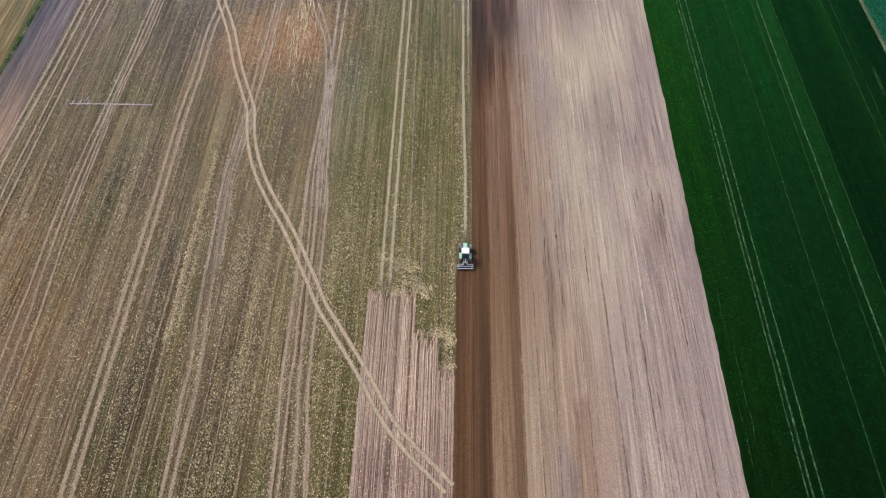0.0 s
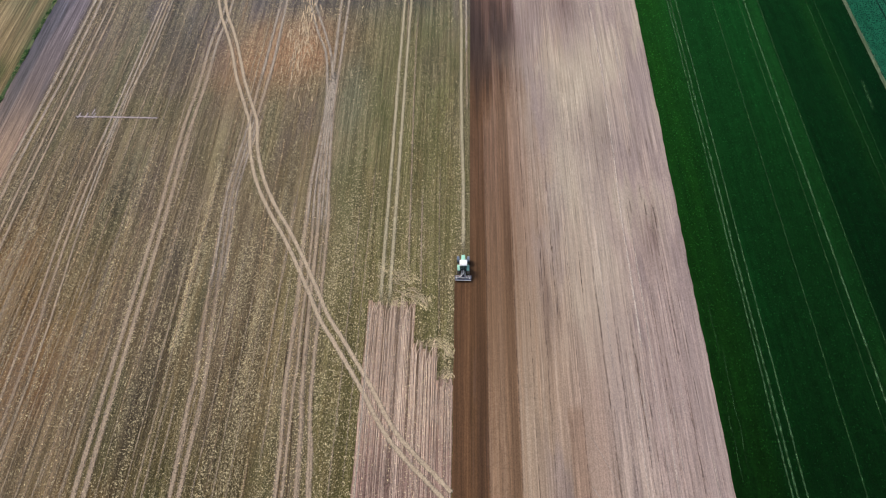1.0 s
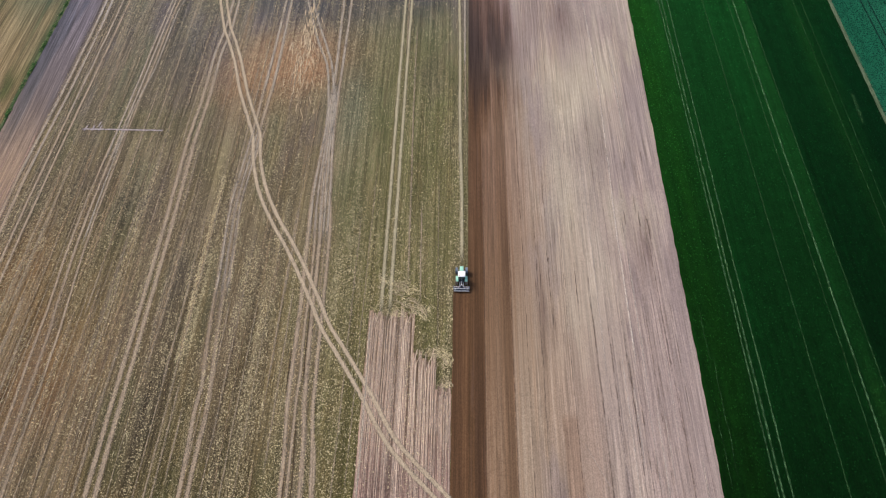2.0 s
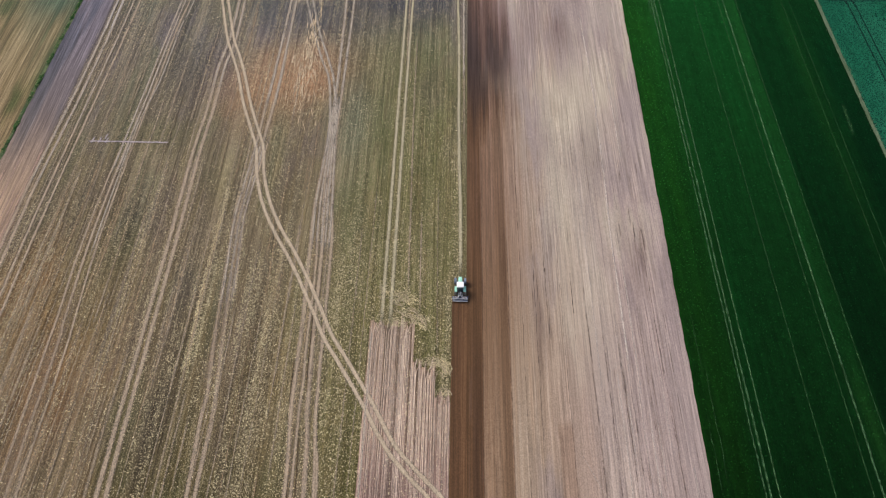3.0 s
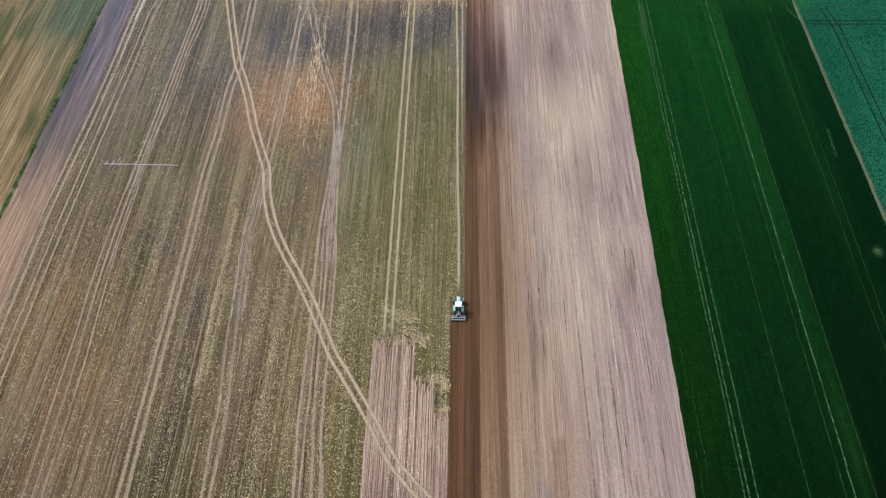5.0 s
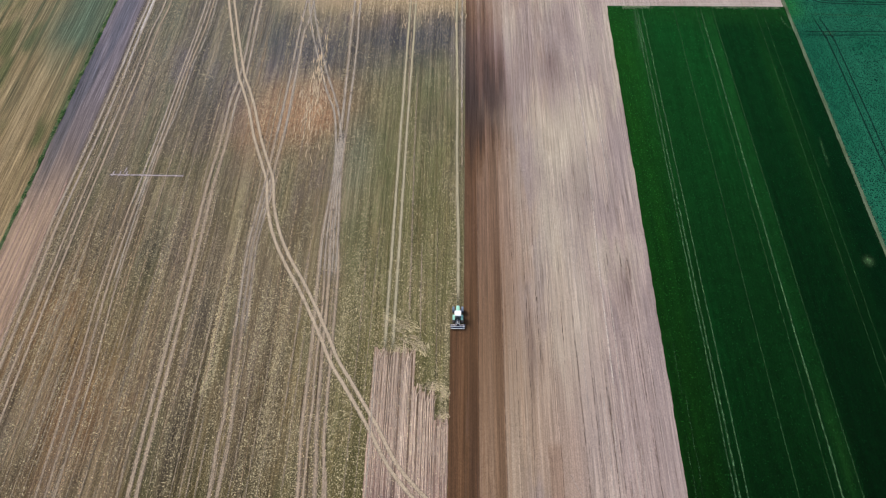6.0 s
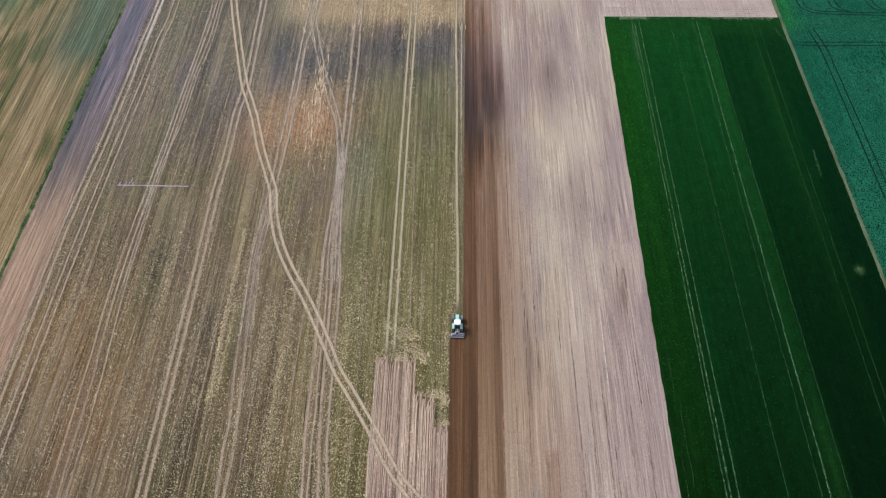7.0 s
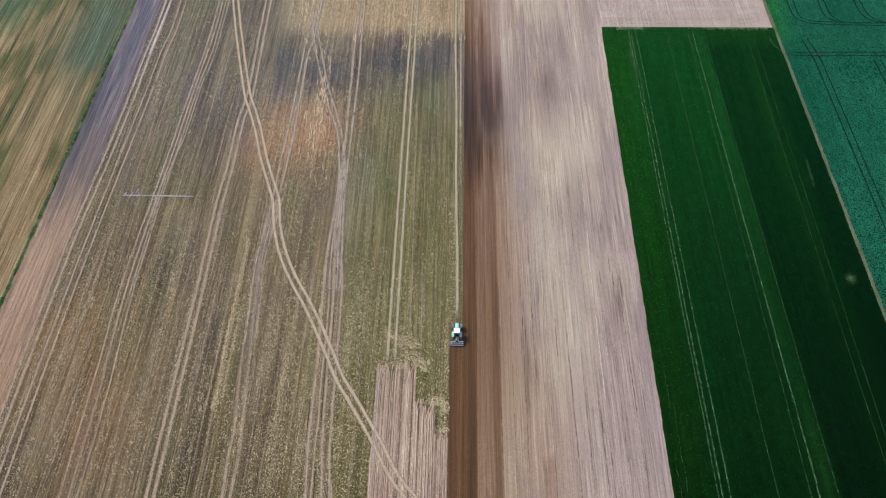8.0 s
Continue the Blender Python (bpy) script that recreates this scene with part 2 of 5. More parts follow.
# serves bare rows and the painted shade between wheel lines
M_ROW_DARK = track_material("bare_and_shaded_row", tone(84, 70, 52), tone(98, 82, 62), 0.3, 0.28, 0.65)
M_RUT = track_material("thin_dark_rut", tone(72, 58, 42), tone(92, 76, 56), 0.75, 0.2, 0.5)
# furrow dark is painted into the strip colour, as low relief barely shades
M_DARK_STREAK = track_material("dark_streak_furrow", tone(104, 82, 74), tone(124, 98, 88), 0.42, 0.3, 0.7, 0.08)
M_FURROW = track_material("dark_furrow", tone(92, 70, 60), tone(112, 88, 76), 0.32, 0.34, 0.64, 0.2)
M_PASS = track_material("furrow_between_passes", tone(84, 64, 56), tone(118, 94, 84), 0.5, 0.34, 0.62, 0.5)
M_EDGE_LINE = track_material("pale_edge_line", tone(206, 174, 156), tone(166, 134, 120), 0.6, 0.25, 0.6, 0.08)
M_PALE_LINE = track_material("pale_dry_line", tone(222, 206, 192), tone(200, 182, 168), 0.6, 0.2, 0.5, 0.08)
M_BOOM = track_material("spray_mark", tone(198, 186, 188), tone(172, 158, 160), 0.74, 0.15, 0.45)
M_TRACK_PALE = track_material("pale_wheel_track", tone(197, 184, 168), tone(166, 152, 135), 0.62, 0.15, 0.5)
M_OLIVE = track_material("grassy_wheel_track", tone(187, 175, 147), tone(156, 146, 116), 0.88, 0.1, 0.36)
M_CURVE = track_material("crossing_wheel_track", tone(198, 180, 155), tone(170, 151, 127), 0.95, 0.08, 0.32)
M_CEREAL = crop_material("cereal_leaf")
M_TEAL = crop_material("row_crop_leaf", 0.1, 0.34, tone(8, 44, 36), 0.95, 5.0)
M_CROP_GAP = track_material("thin_crop_track", tone(128, 170, 122), tone(58, 108, 60), 0.42, 0.3, 0.62, 0.9)
M_CROP_FAINT = track_material("faint_crop_track", tone(98, 142, 94), tone(50, 96, 50), 0.32, 0.3, 0.66, 0.7)
# shade down in the ruts, put into a dark green
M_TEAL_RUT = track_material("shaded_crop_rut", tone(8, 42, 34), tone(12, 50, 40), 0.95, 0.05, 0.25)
M_SWATH = track_material("dragged_straw", tone(204, 186, 156), tone(172, 152, 122), 0.9, 0.15, 0.45)
M_BAND = track_material("pressed_band", tone(168, 148, 126), tone(138, 119, 96), 0.3, 0.25, 0.65)
M_STRAWBIT = scatter_material("straw_bits", tone(228, 211, 170), 0.45)
M_LEAFBIT = scatter_material("leaf_bits", None, 0.4, 0.7)


# ---- mesh helpers ----
def mesh_object(name, verts, faces, mat, parent=None, colours=None, smooth=False):
    me = bpy.data.meshes.new(name)
    me.from_pydata(np.asarray(verts).tolist(), [], faces if isinstance(faces, list) else faces.tolist())
    me.materials.append(mat)
    if colours is not None:
        att = me.color_attributes.new("soil", "FLOAT_COLOR", "POINT")
        rgba = np.ones((len(verts), 4), np.float32)
        rgba[:, :3] = colours
        att.data.foreach_set("color", rgba.ravel())
    if smooth:
        me.polygons.foreach_set("use_smooth", np.ones(len(me.polygons), bool))
    ob = new(name, me)
    ob.parent = parent
    return ob


def spread_axis(lo, hi, near_lo, near_hi, fine):
    """Grid lines: fine where the flight passes, wide apart beyond."""
    near_lo, near_hi = max(lo, near_lo), min(hi, near_hi)
    inner = np.linspace(near_lo, near_hi, max(2, int((near_hi - near_lo) / fine) + 1))
    before = np.linspace(lo, near_lo, 9)[:-1] if lo < near_lo else []
    after = np.linspace(near_hi, hi, 9)[1:] if hi > near_hi else []
    return np.concatenate([before, inner, after])


def sheet(name, left, right, y0, y1, mat, colour_of, fine=(1.0, 1.0), lift=0.0, thick=0.12, parent=None, ragged=0.0, extra=None):
    """A piece of land between two border lines left(y) and right(y), with thickness and zone colours."""
    ys = spread_axis(y0, y1, -50, 128, fine[1])
    xl, xr = left(ys), right(ys)
    if ragged:
        xl = xl + ragged * (fbm(ys * 0.43, ys * 0 + y0, 21) - 0.5) * 2
        xr = xr + ragged * (fbm(ys * 0.43, ys * 0 + y1 + 40, 22) - 0.5) * 2
    span = float(np.max(xr - xl))
    us = np.linspace(0, 1, max(2, min(420, int(span / fine[0]) + 1)))
    X = xl[:, None] * (1 - us) + xr[:, None] * us
    Y = np.repeat(ys[:, None], len(us), 1)
    Z = height(X, Y) + lift
    if extra is not None:
        Z = Z + extra(X, Y)
    rows, cols = X.shape
    top = np.stack([X, Y, Z], -1).reshape(-1, 3)
    i = np.arange(rows * cols).reshape(rows, cols)
    faces = np.stack([i[:-1, :-1], i[:-1, 1:], i[1:, 1:], i[1:, :-1]], -1).reshape(-1, 4)
    ring = np.concatenate([i[0, :], i[1:, -1], i[-1, -2::-1], i[-2:0:-1, 0]])
    rim, low = top[ring], top[ring] - (0, 0, thick)
    j = np.arange(len(ring)) + len(top)
    k = j + len(ring)
    side = np.stack([j, k, np.roll(k, -1), np.roll(j, -1)], -1)
    verts = np.concatenate([top, rim, low])
    col = colour_of(verts[:, 0], verts[:, 1])
    return mesh_object(name, verts, np.concatenate([faces, side]), mat, parent, col, True)


RIBBONS = [0]


def ribbon(name, points, width, mat, parent, lift=0.02, spacing=1.0, jitter=0.12, fade=6.0):
    """A low pressed or raised strip of earth along a smooth line, with a shallow arched section."""
    p = np.asarray(points, float)
    if len(p) > 2:
        q = np.concatenate([[2 * p[0] - p[1]], p, [2 * p[-1] - p[-2]]])
        line = []
        for a, b, c, d in zip(q[:-3], q[1:-2], q[2:-1], q[3:]):
            n = max(2, int(np.linalg.norm(c - b) / spacing))
            t = np.linspace(0, 1, n, endpoint=False)[:, None]
            line.append(0.5 * (2 * b + (c - a) * t + (2 * a - 5 * b + 4 * c - d) * t**2 + (3 * b - a - 3 * c + d) * t**3))
        p = np.concatenate(line + [p[-1:]])
    else:
        n = max(3, int(np.linalg.norm(p[1] - p[0]) / spacing))
        p = p[0] + (p[1] - p[0]) * np.linspace(0, 1, n)[:, None]
    d = np.gradient(p, axis=0)
    d /= np.linalg.norm(d, axis=1)[:, None] + 1e-9
    side = np.stack([d[:, 1], -d[:, 0]], -1)
    seed = RIBBONS[0]
    RIBBONS[0] += 1
    wob = (fbm(np.arange(len(p)) * 0.23, np.zeros(len(p)) + seed * 3.1, 31) - 0.5)[:, None]
    wid = 1.34 * width * (1 + 1.2 * jitter * (fbm(np.arange(len(p)) * 0.6, np.zeros(len(p)) + seed * 5.7, 33) - 0.5))[:, None]
    p = p + side * wob * jitter
    us = (0.0, 0.3, 0.7, 1.0)
    rise = (0.0, 1.0, 1.0, 0.0)
    z0 = lift + 0.0015 * (seed % 24)
    cols = []
    for u, r in zip(us, rise):
        xy = p + side * wid * (u - 0.5)
        cols.append(np.concatenate([xy, (height(xy[:, 0], xy[:, 1]) + z0 + 0.012 * r)[:, None]], 1))
    verts = np.stack(cols, 1).reshape(-1, 3)
    i = np.arange(len(verts)).reshape(-1, 4)
    faces = np.stack([i[:-1, :-1], i[:-1, 1:], i[1:, 1:], i[1:, :-1]], -1).reshape(-1, 4)
    ob = mesh_object(name, verts, faces, mat, parent, None, True)
    uvs = ob.data.uv_layers.new(name="UVMap")
    u_of = np.array(us)[np.arange(len(verts)) % 4]
    loops = np.empty(len(ob.data.loops), np.int32)
    ob.data.loops.foreach_get("vertex_index", loops)
    run = np.concatenate([[0], np.cumsum(np.linalg.norm(np.diff(p, axis=0), axis=1))])
    ends = np.repeat(np.minimum(run, run[-1] - run) / min(fade, 0.3 * run[-1] + 1e-6), 4)
    flat = np.stack([u_of[loops], ends[loops]], -1).astype(np.float32)
    uvs.data.foreach_set("uv", flat.ravel())
    return ob


def bits(name, x, y, length, width, tall, mat, colours=None, lift=0.03, angle=None):
    """Many small three-sided loose pieces lying on the land, as one object."""
    n = len(x)
    a = RNG.uniform(0, 2 * np.pi, n) if angle is None else angle
    ca, sa = np.cos(a), np.sin(a)
    z = height(x, y) + lift
    local = np.array([(-0.5, -0.4), (0.5, -0.1), (-0.1, 0.55), (0.0, 0.0)])
    verts = np.empty((n, 4, 3))
    for k, (u, v) in enumerate(local):
        du = (u + RNG.uniform(-0.12, 0.12, n)) * length
        dv = (v + RNG.uniform(-0.12, 0.12, n)) * width
        verts[:, k, 0], verts[:, k, 1] = x + ca * du - sa * dv, y + sa * du + ca * dv
        verts[:, k, 2] = z + (tall if k == 3 else 0)
    base = np.arange(n)[:, None, None] * 4
    faces = (base + np.array([(0, 1, 3), (1, 2, 3), (2, 0, 3)])).reshape(-1, 3)
    col = None if colours is None else np.repeat(colours, 4, axis=0)
    ob = mesh_object(name, verts.reshape(-1, 3), faces, mat, None, col)
    return tagged(ob, kind="stuff")


def clumps(name, x, y, size, tall, mat, colours, lift, leaves=4):
    """Leafy plants: a few bent leaves each, rising from one foot, as one object."""
    n = len(x)
    verts = np.empty((n, leaves, 4, 3))
    z = height(x, y) + lift
    for k in range(leaves):
        a = RNG.uniform(0, 2 * np.pi, n) + k * 2 * np.pi / leaves
        s, t = size * RNG.uniform(0.6, 1.2, n), tall * RNG.uniform(0.6, 1.2, n)
        ca, sa = np.cos(a), np.sin(a)
        for m, (r, w, h) in enumerate(((0, 0, 0), (0.55, 0.3, 1.0), (1.0, 0, 0.65), (0.55, -0.3, 1.0))):
            verts[:, k, m, 0] = x + ca * r * s - sa * w * s
            verts[:, k, m, 1] = y + sa * r * s + ca * w * s
            verts[:, k, m, 2] = z + h * t
    faces = np.arange(n * leaves * 4).reshape(-1, 4)
    ob = mesh_object(name, verts.reshape(-1, 3), faces, mat, None, np.repeat(colours, leaves * 4, axis=0))
    return tagged(ob, kind="stuff")


# ---- zone colours ----
def stubble_colour(x, y):
    col = np.zeros((len(x), 3)) + tone(112, 93, 75)
    band = fbm(x / 4.5, y / 130, 1)
    patch = fbm(x / 14, y / 30, 2)
    col = lerp(col, tone(134, 112, 90), step(band, 0.5, 0.8))
    col = lerp(col, tone(96, 82, 70), step(band, 0.5, 0.2) * 0.7)
    col = lerp(col, tone(98, 92, 62), step(x, -42, -12) * (0.45 + 0.75 * (1 - patch)) * step(y, 100, 80))
    col = lerp(col, tone(104, 95, 64), step(patch, 0.5, 0.75) * 0.6)
    col = lerp(col, tone(86, 78, 54), blob(x, y, -51, -42, 13, 18) * 0.9)
    col = lerp(col, tone(78, 68, 42), blob(x, y, -29, -44, 22, 11) * 0.75)
    col = lerp(col, tone(92, 96, 66), step(fbm(x / 6, y / 24, 61), 0.52, 0.72) * 0.35)
    col = lerp(col, tone(112, 92, 86), step(fbm(x / 7, y / 20, 62), 0.54, 0.74) * 0.6)
    col = lerp(col, tone(146, 120, 90), step(fbm(x / 1.6, y / 34, 63), 0.58, 0.8) * (0.5 - 0.4 * step(x, -40, -20)))
    col = lerp(col, tone(102, 94, 58), step(x, -30, -16) * step(y, 84, 62) * 0.55)
    col = lerp(col, tone(124, 104, 74), step(fbm(x / 0.9, y / 5, 82), 0.5, 0.75) * 0.4)
    col = lerp(col, tone(150, 126, 102), blob(x, y, -69, -36, 5, 9) * 0.6)
    # dry tan band across the far part, wet dark band before it
    col = lerp(col, tone(174, 142, 106), step(y, 101, 110) * step(x, -62, -44) * 0.9)
    for cx, cy, rx, ry, w in ((-18, 92, 15, 8, 0.9), (-50, 90, 8, 10, 0.75), (-38, 88, 10, 8, 0.7), (-5, 96, 5, 7, 0.85), (-25, 82, 14, 7, 0.4)):
        col = lerp(col, tone(70, 67, 70), blob(x, y, cx, cy, rx, ry) * w)
    for cx, cy, rx, ry, w in ((-40, 65, 11, 9, 0.95), (-46, 62, 8, 10, 0.7), (-52, 57, 9, 9, 0.5), (-85, 2, 7, 10, 0.55), (-75, -20, 8, 14, 0.55), (-90, -6, 6, 10, 0.4), (-60, -46, 6, 9, 0.4)):
        col = lerp(col, tone(164, 116, 84), blob(x, y, cx, cy, rx, ry) * w)
    for cx, cy, rx, ry, w in ((-55, 6, 2.6, 16, 0.7), (-54, -22, 3, 14, 0.7), (-70, 20, 3, 9, 0.6), (-88, -30, 5, 7, 0.8), (-70, -32, 4, 9, 0.35), (-66, 62, 5, 16, 0.5)):
        col = lerp(col, tone(84, 72, 68), blob(x, y, cx, cy, rx, ry) * w)
    col = lerp(col, tone(112, 110, 92), blob(x, y, -26, 46, 5, 14) * 0.6)
    # bare edge strip beside the verge
    edge = step(x, -93.5, -96.0)
    bare = lerp(np.zeros((len(x), 3)) + tone(184, 149, 130), lerp(np.zeros((len(x), 3)) + tone(140, 118, 115), tone(114, 101, 102), step(fbm(x / 3, y / 25, 83), 0.4, 0.65)), step(y + 14 * (fbm(x / 2, y / 20, 65) - 0.5), 20, 54))
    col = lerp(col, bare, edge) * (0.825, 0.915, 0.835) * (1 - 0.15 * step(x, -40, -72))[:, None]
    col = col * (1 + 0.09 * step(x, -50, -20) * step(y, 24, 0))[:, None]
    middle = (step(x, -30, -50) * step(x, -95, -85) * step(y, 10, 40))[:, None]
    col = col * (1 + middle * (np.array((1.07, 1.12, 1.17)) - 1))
    # colour graded by distance: bluer at the far end, warmer near by
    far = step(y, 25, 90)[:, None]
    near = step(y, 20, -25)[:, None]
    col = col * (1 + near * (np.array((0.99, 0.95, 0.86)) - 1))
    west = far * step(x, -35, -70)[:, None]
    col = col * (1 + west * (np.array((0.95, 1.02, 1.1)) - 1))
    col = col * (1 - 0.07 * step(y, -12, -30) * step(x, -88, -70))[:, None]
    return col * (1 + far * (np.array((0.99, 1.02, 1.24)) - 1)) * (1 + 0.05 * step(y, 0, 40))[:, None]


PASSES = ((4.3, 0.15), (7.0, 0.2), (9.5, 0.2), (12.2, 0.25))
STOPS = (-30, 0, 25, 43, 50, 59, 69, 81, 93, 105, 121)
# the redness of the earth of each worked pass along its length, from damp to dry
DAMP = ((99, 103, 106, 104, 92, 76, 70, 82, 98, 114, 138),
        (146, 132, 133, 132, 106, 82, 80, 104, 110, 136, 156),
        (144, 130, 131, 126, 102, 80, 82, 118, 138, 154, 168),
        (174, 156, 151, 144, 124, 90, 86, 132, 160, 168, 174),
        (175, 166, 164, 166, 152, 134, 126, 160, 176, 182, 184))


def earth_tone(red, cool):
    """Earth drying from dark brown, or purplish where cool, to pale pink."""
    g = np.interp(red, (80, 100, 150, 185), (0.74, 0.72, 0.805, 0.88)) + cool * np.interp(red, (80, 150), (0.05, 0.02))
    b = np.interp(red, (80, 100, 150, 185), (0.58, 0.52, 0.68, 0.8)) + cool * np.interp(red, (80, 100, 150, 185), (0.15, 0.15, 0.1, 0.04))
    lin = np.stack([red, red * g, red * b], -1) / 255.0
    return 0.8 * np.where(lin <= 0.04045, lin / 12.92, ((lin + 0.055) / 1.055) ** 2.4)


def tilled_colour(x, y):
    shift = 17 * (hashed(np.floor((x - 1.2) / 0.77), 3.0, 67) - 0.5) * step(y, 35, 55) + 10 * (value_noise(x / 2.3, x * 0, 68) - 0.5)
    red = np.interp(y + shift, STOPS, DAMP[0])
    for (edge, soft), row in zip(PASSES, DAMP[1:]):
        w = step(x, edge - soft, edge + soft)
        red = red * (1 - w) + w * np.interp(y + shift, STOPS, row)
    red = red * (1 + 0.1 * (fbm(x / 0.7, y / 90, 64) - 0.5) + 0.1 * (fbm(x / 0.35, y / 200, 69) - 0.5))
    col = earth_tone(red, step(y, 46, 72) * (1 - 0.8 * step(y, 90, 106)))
    for edge, soft, tint in ((15.5, 2.0, (177, 151, 134)), (24.4, 1.5, (187, 165, 150)), (31.0, 1.2, (186, 163, 152)), (38.8, 1.0, (182, 160, 151))):
        col = lerp(col, tone(*tint), step(x, edge - soft, edge + soft))
    streak = fbm(x / 1.1, y / 160, 5)
    col = lerp(col, tone(204, 186, 168), step(streak, 0.54, 0.78) * (0.1 + 0.14 * step(y, 20, 60)) * step(x, 10, 16))
    col = lerp(col, tone(134, 112, 104), step(streak, 0.46, 0.2) * (0.08 + 0.16 * step(y, 20, 60)) * step(x, 9, 12))
    fine = fbm(x / 0.45, y / 70, 85)
    col = lerp(col, tone(206, 190, 180), step(fine, 0.55, 0.8) * 0.14 * step(x, 10, 16))
    col = lerp(col, tone(142, 118, 110), step(fine, 0.45, 0.2) * 0.14 * step(x, 9, 12))
    sy = y + 8 * (value_noise(x / 1.2, x * 0, 86) - 0.5)
    smoke = fbm(x / 4.5, sy / 20, 81, 4)
    col = lerp(col, tone(160, 140, 134), step(smoke, 0.48, 0.66) * (0.9 - 0.35 * step(y, 50, 70)) * step(x, 11, 16))
    col = lerp(col, tone(200, 182, 162), step(smoke, 0.48, 0.3) * 0.8 * step(x, 13, 18) * step(y, -12, 22))
    # dry pale middle; damper lilac ground at the far end and along the crop
    for cx, cy, rx, ry, w in ((24, 52, 9, 17, 0.9), (22, 22, 5, 16, 0.85), (21.6, -4, 3.6, 12, 0.6), (26, 6, 2.4, 12, 0.4), (35, 66, 4, 9, 0.75), (15, 96, 3, 9, 0.35)):
        col = lerp(col, tone(202, 184, 163), blob(x, sy, cx, cy, rx, ry) * w)
    for cx, cy, rx, ry, w in ((26, 94, 7, 18, 0.7), (36, 90, 6, 20, 0.6), (40, 52, 2.6, 13, 0.95), (39, -18, 3.4, 22, 0.45), (28, 10, 2.4, 6, 0.3), (33, 30, 2.5, 12, 0.45), (17, 47, 2.4, 12, 0.75), (16, 76, 3.5, 16, 0.5), (19, 92, 4, 14, 0.3), (30, -24, 6, 14, 0.35)):
        col = lerp(col, tone(168, 148, 143), blob(x, sy, cx, cy, rx, ry) * w)
    for cx, cy, rx, ry, w in ((37, 11, 1.8, 6, 0.85), (25.0, 84, 1.8, 7, 0.85), (27, 80, 1.6, 8, 0.5), (29, 100, 3, 7, 0.35), (19, 84, 2, 9, 0.3), (15.4, -7, 1.1, 8, 0.6), (34.5, 14, 1.6, 9, 0.35), (39, 70, 2, 10, 0.3), (17, 40, 2, 8, 0.3), (28, 38, 3, 7, 0.3)):
        col = lerp(col, tone(136, 114, 108), blob(x, sy, cx, cy, rx, ry) * w * step(x, 3, 9))
    col = lerp(col, tone(148, 118, 100), (x > 17.4) * (x < 20.05) * step(y, -25.0, -25.6) * 0.55)
    col = lerp(col, tone(86, 62, 48), step(x, 2.2, 2.6) * step(x, 4.4, 4.0) * step(y, 6, -24) * 0.7)
    col = lerp(col, tone(106, 80, 63), step(x, 7.6, 8.0) * step(x, 9.4, 9.1) * step(y, 40, 10) * 0.6)
    col = col * (1 - 0.03 * step(x, 13, 17) * step(y, 24, -12))[:, None]
    return col * np.stack([0.87 + 0 * x, 0.9 - 0.012 * step(y, 40, 0), 0.893 - 0.1 * step(y, 34, -10) * step(x, 24, 11)], -1)


def fresh_colour(x, y):
    col = np.zeros((len(x), 3)) + tone(102, 75, 57)
    return lerp(col, tone(84, 61, 47), step(fbm(x / 0.9, y / 90, 8), 0.45, 0.7) * 0.7) * (0.99, 0.96, 0.8)


def harrow_colour(x, y):
    col = np.zeros((len(x), 3)) + tone(172, 146, 128)
    col = lerp(col, tone(112, 94, 76), step(fbm(x / 0.5, y / 40, 9), 0.46, 0.66) * (0.5 + 0.4 * step(y, -30, -14)))
    col = lerp(col, tone(176, 144, 134), step(y, -10, -26) * 0.6)
    col = lerp(col, tone(134, 108, 102), step(y + 5 * (fbm(x / 2, y / 4, 87) - 0.5), -27, -37) * 0.7)
    return lerp(col, tone(92, 74, 70), blob(x, y, -11.5, -36, 2.2, 4) * 0.7) * (0.95, 0.94, 0.9)


def cereal_colour(x, y):
    col = np.zeros((len(x), 3)) + tone(13, 55, 20)
    col = lerp(col, tone(20, 62, 16), step(x, 56, 46) * (0.6 + 0.5 * fbm(x / 2.5, y / 12, 66)))
    col = lerp(col, tone(13, 60, 22), step(fbm(x / 6, y / 60, 12), 0.5, 0.75) * step(x, 49, 52))
    col = lerp(col, tone(17, 61, 23), step(x, 69.6, 71.4) * step(x, 74.6, 73.4))
    col = lerp(col, tone(6, 42, 15), step(x, 73.2, 74.8))
    col = lerp(col, tone(14, 52, 18), blob(x, y, 85.4, 50, 2.0, 60) * 0.7)
    col = lerp(col, tone(2, 34, 13), step(x, 88.5, 92) * step(y, 95, 70) * 0.7)
    # brightness graded by distance in the colour: dim near by, brighter far off
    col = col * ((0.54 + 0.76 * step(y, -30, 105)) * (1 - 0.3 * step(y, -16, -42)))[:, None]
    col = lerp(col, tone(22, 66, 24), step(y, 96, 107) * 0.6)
    col = lerp(col, tone(28, 66, 24), blob(x, y, 72.5, -25, 1.4, 9) * 0.45)
    return lerp(col, tone(96, 128, 84), 0.6 * np.exp(-((x - 91.4) ** 2 + (y - 18) ** 2) / 0.7))


def teal_colour(x, y):
    col = np.zeros((len(x), 3)) + tone(37, 102, 76)
    col = lerp(col, tone(29, 94, 68), step(fbm(x / 12, y / 20, 14), 0.45, 0.7))
    return lerp(col, tone(42, 118, 52), step(x + 4 * fbm(x / 3, y / 3, 15), 107, 98) * step(y, 98, 108) * 0.75)


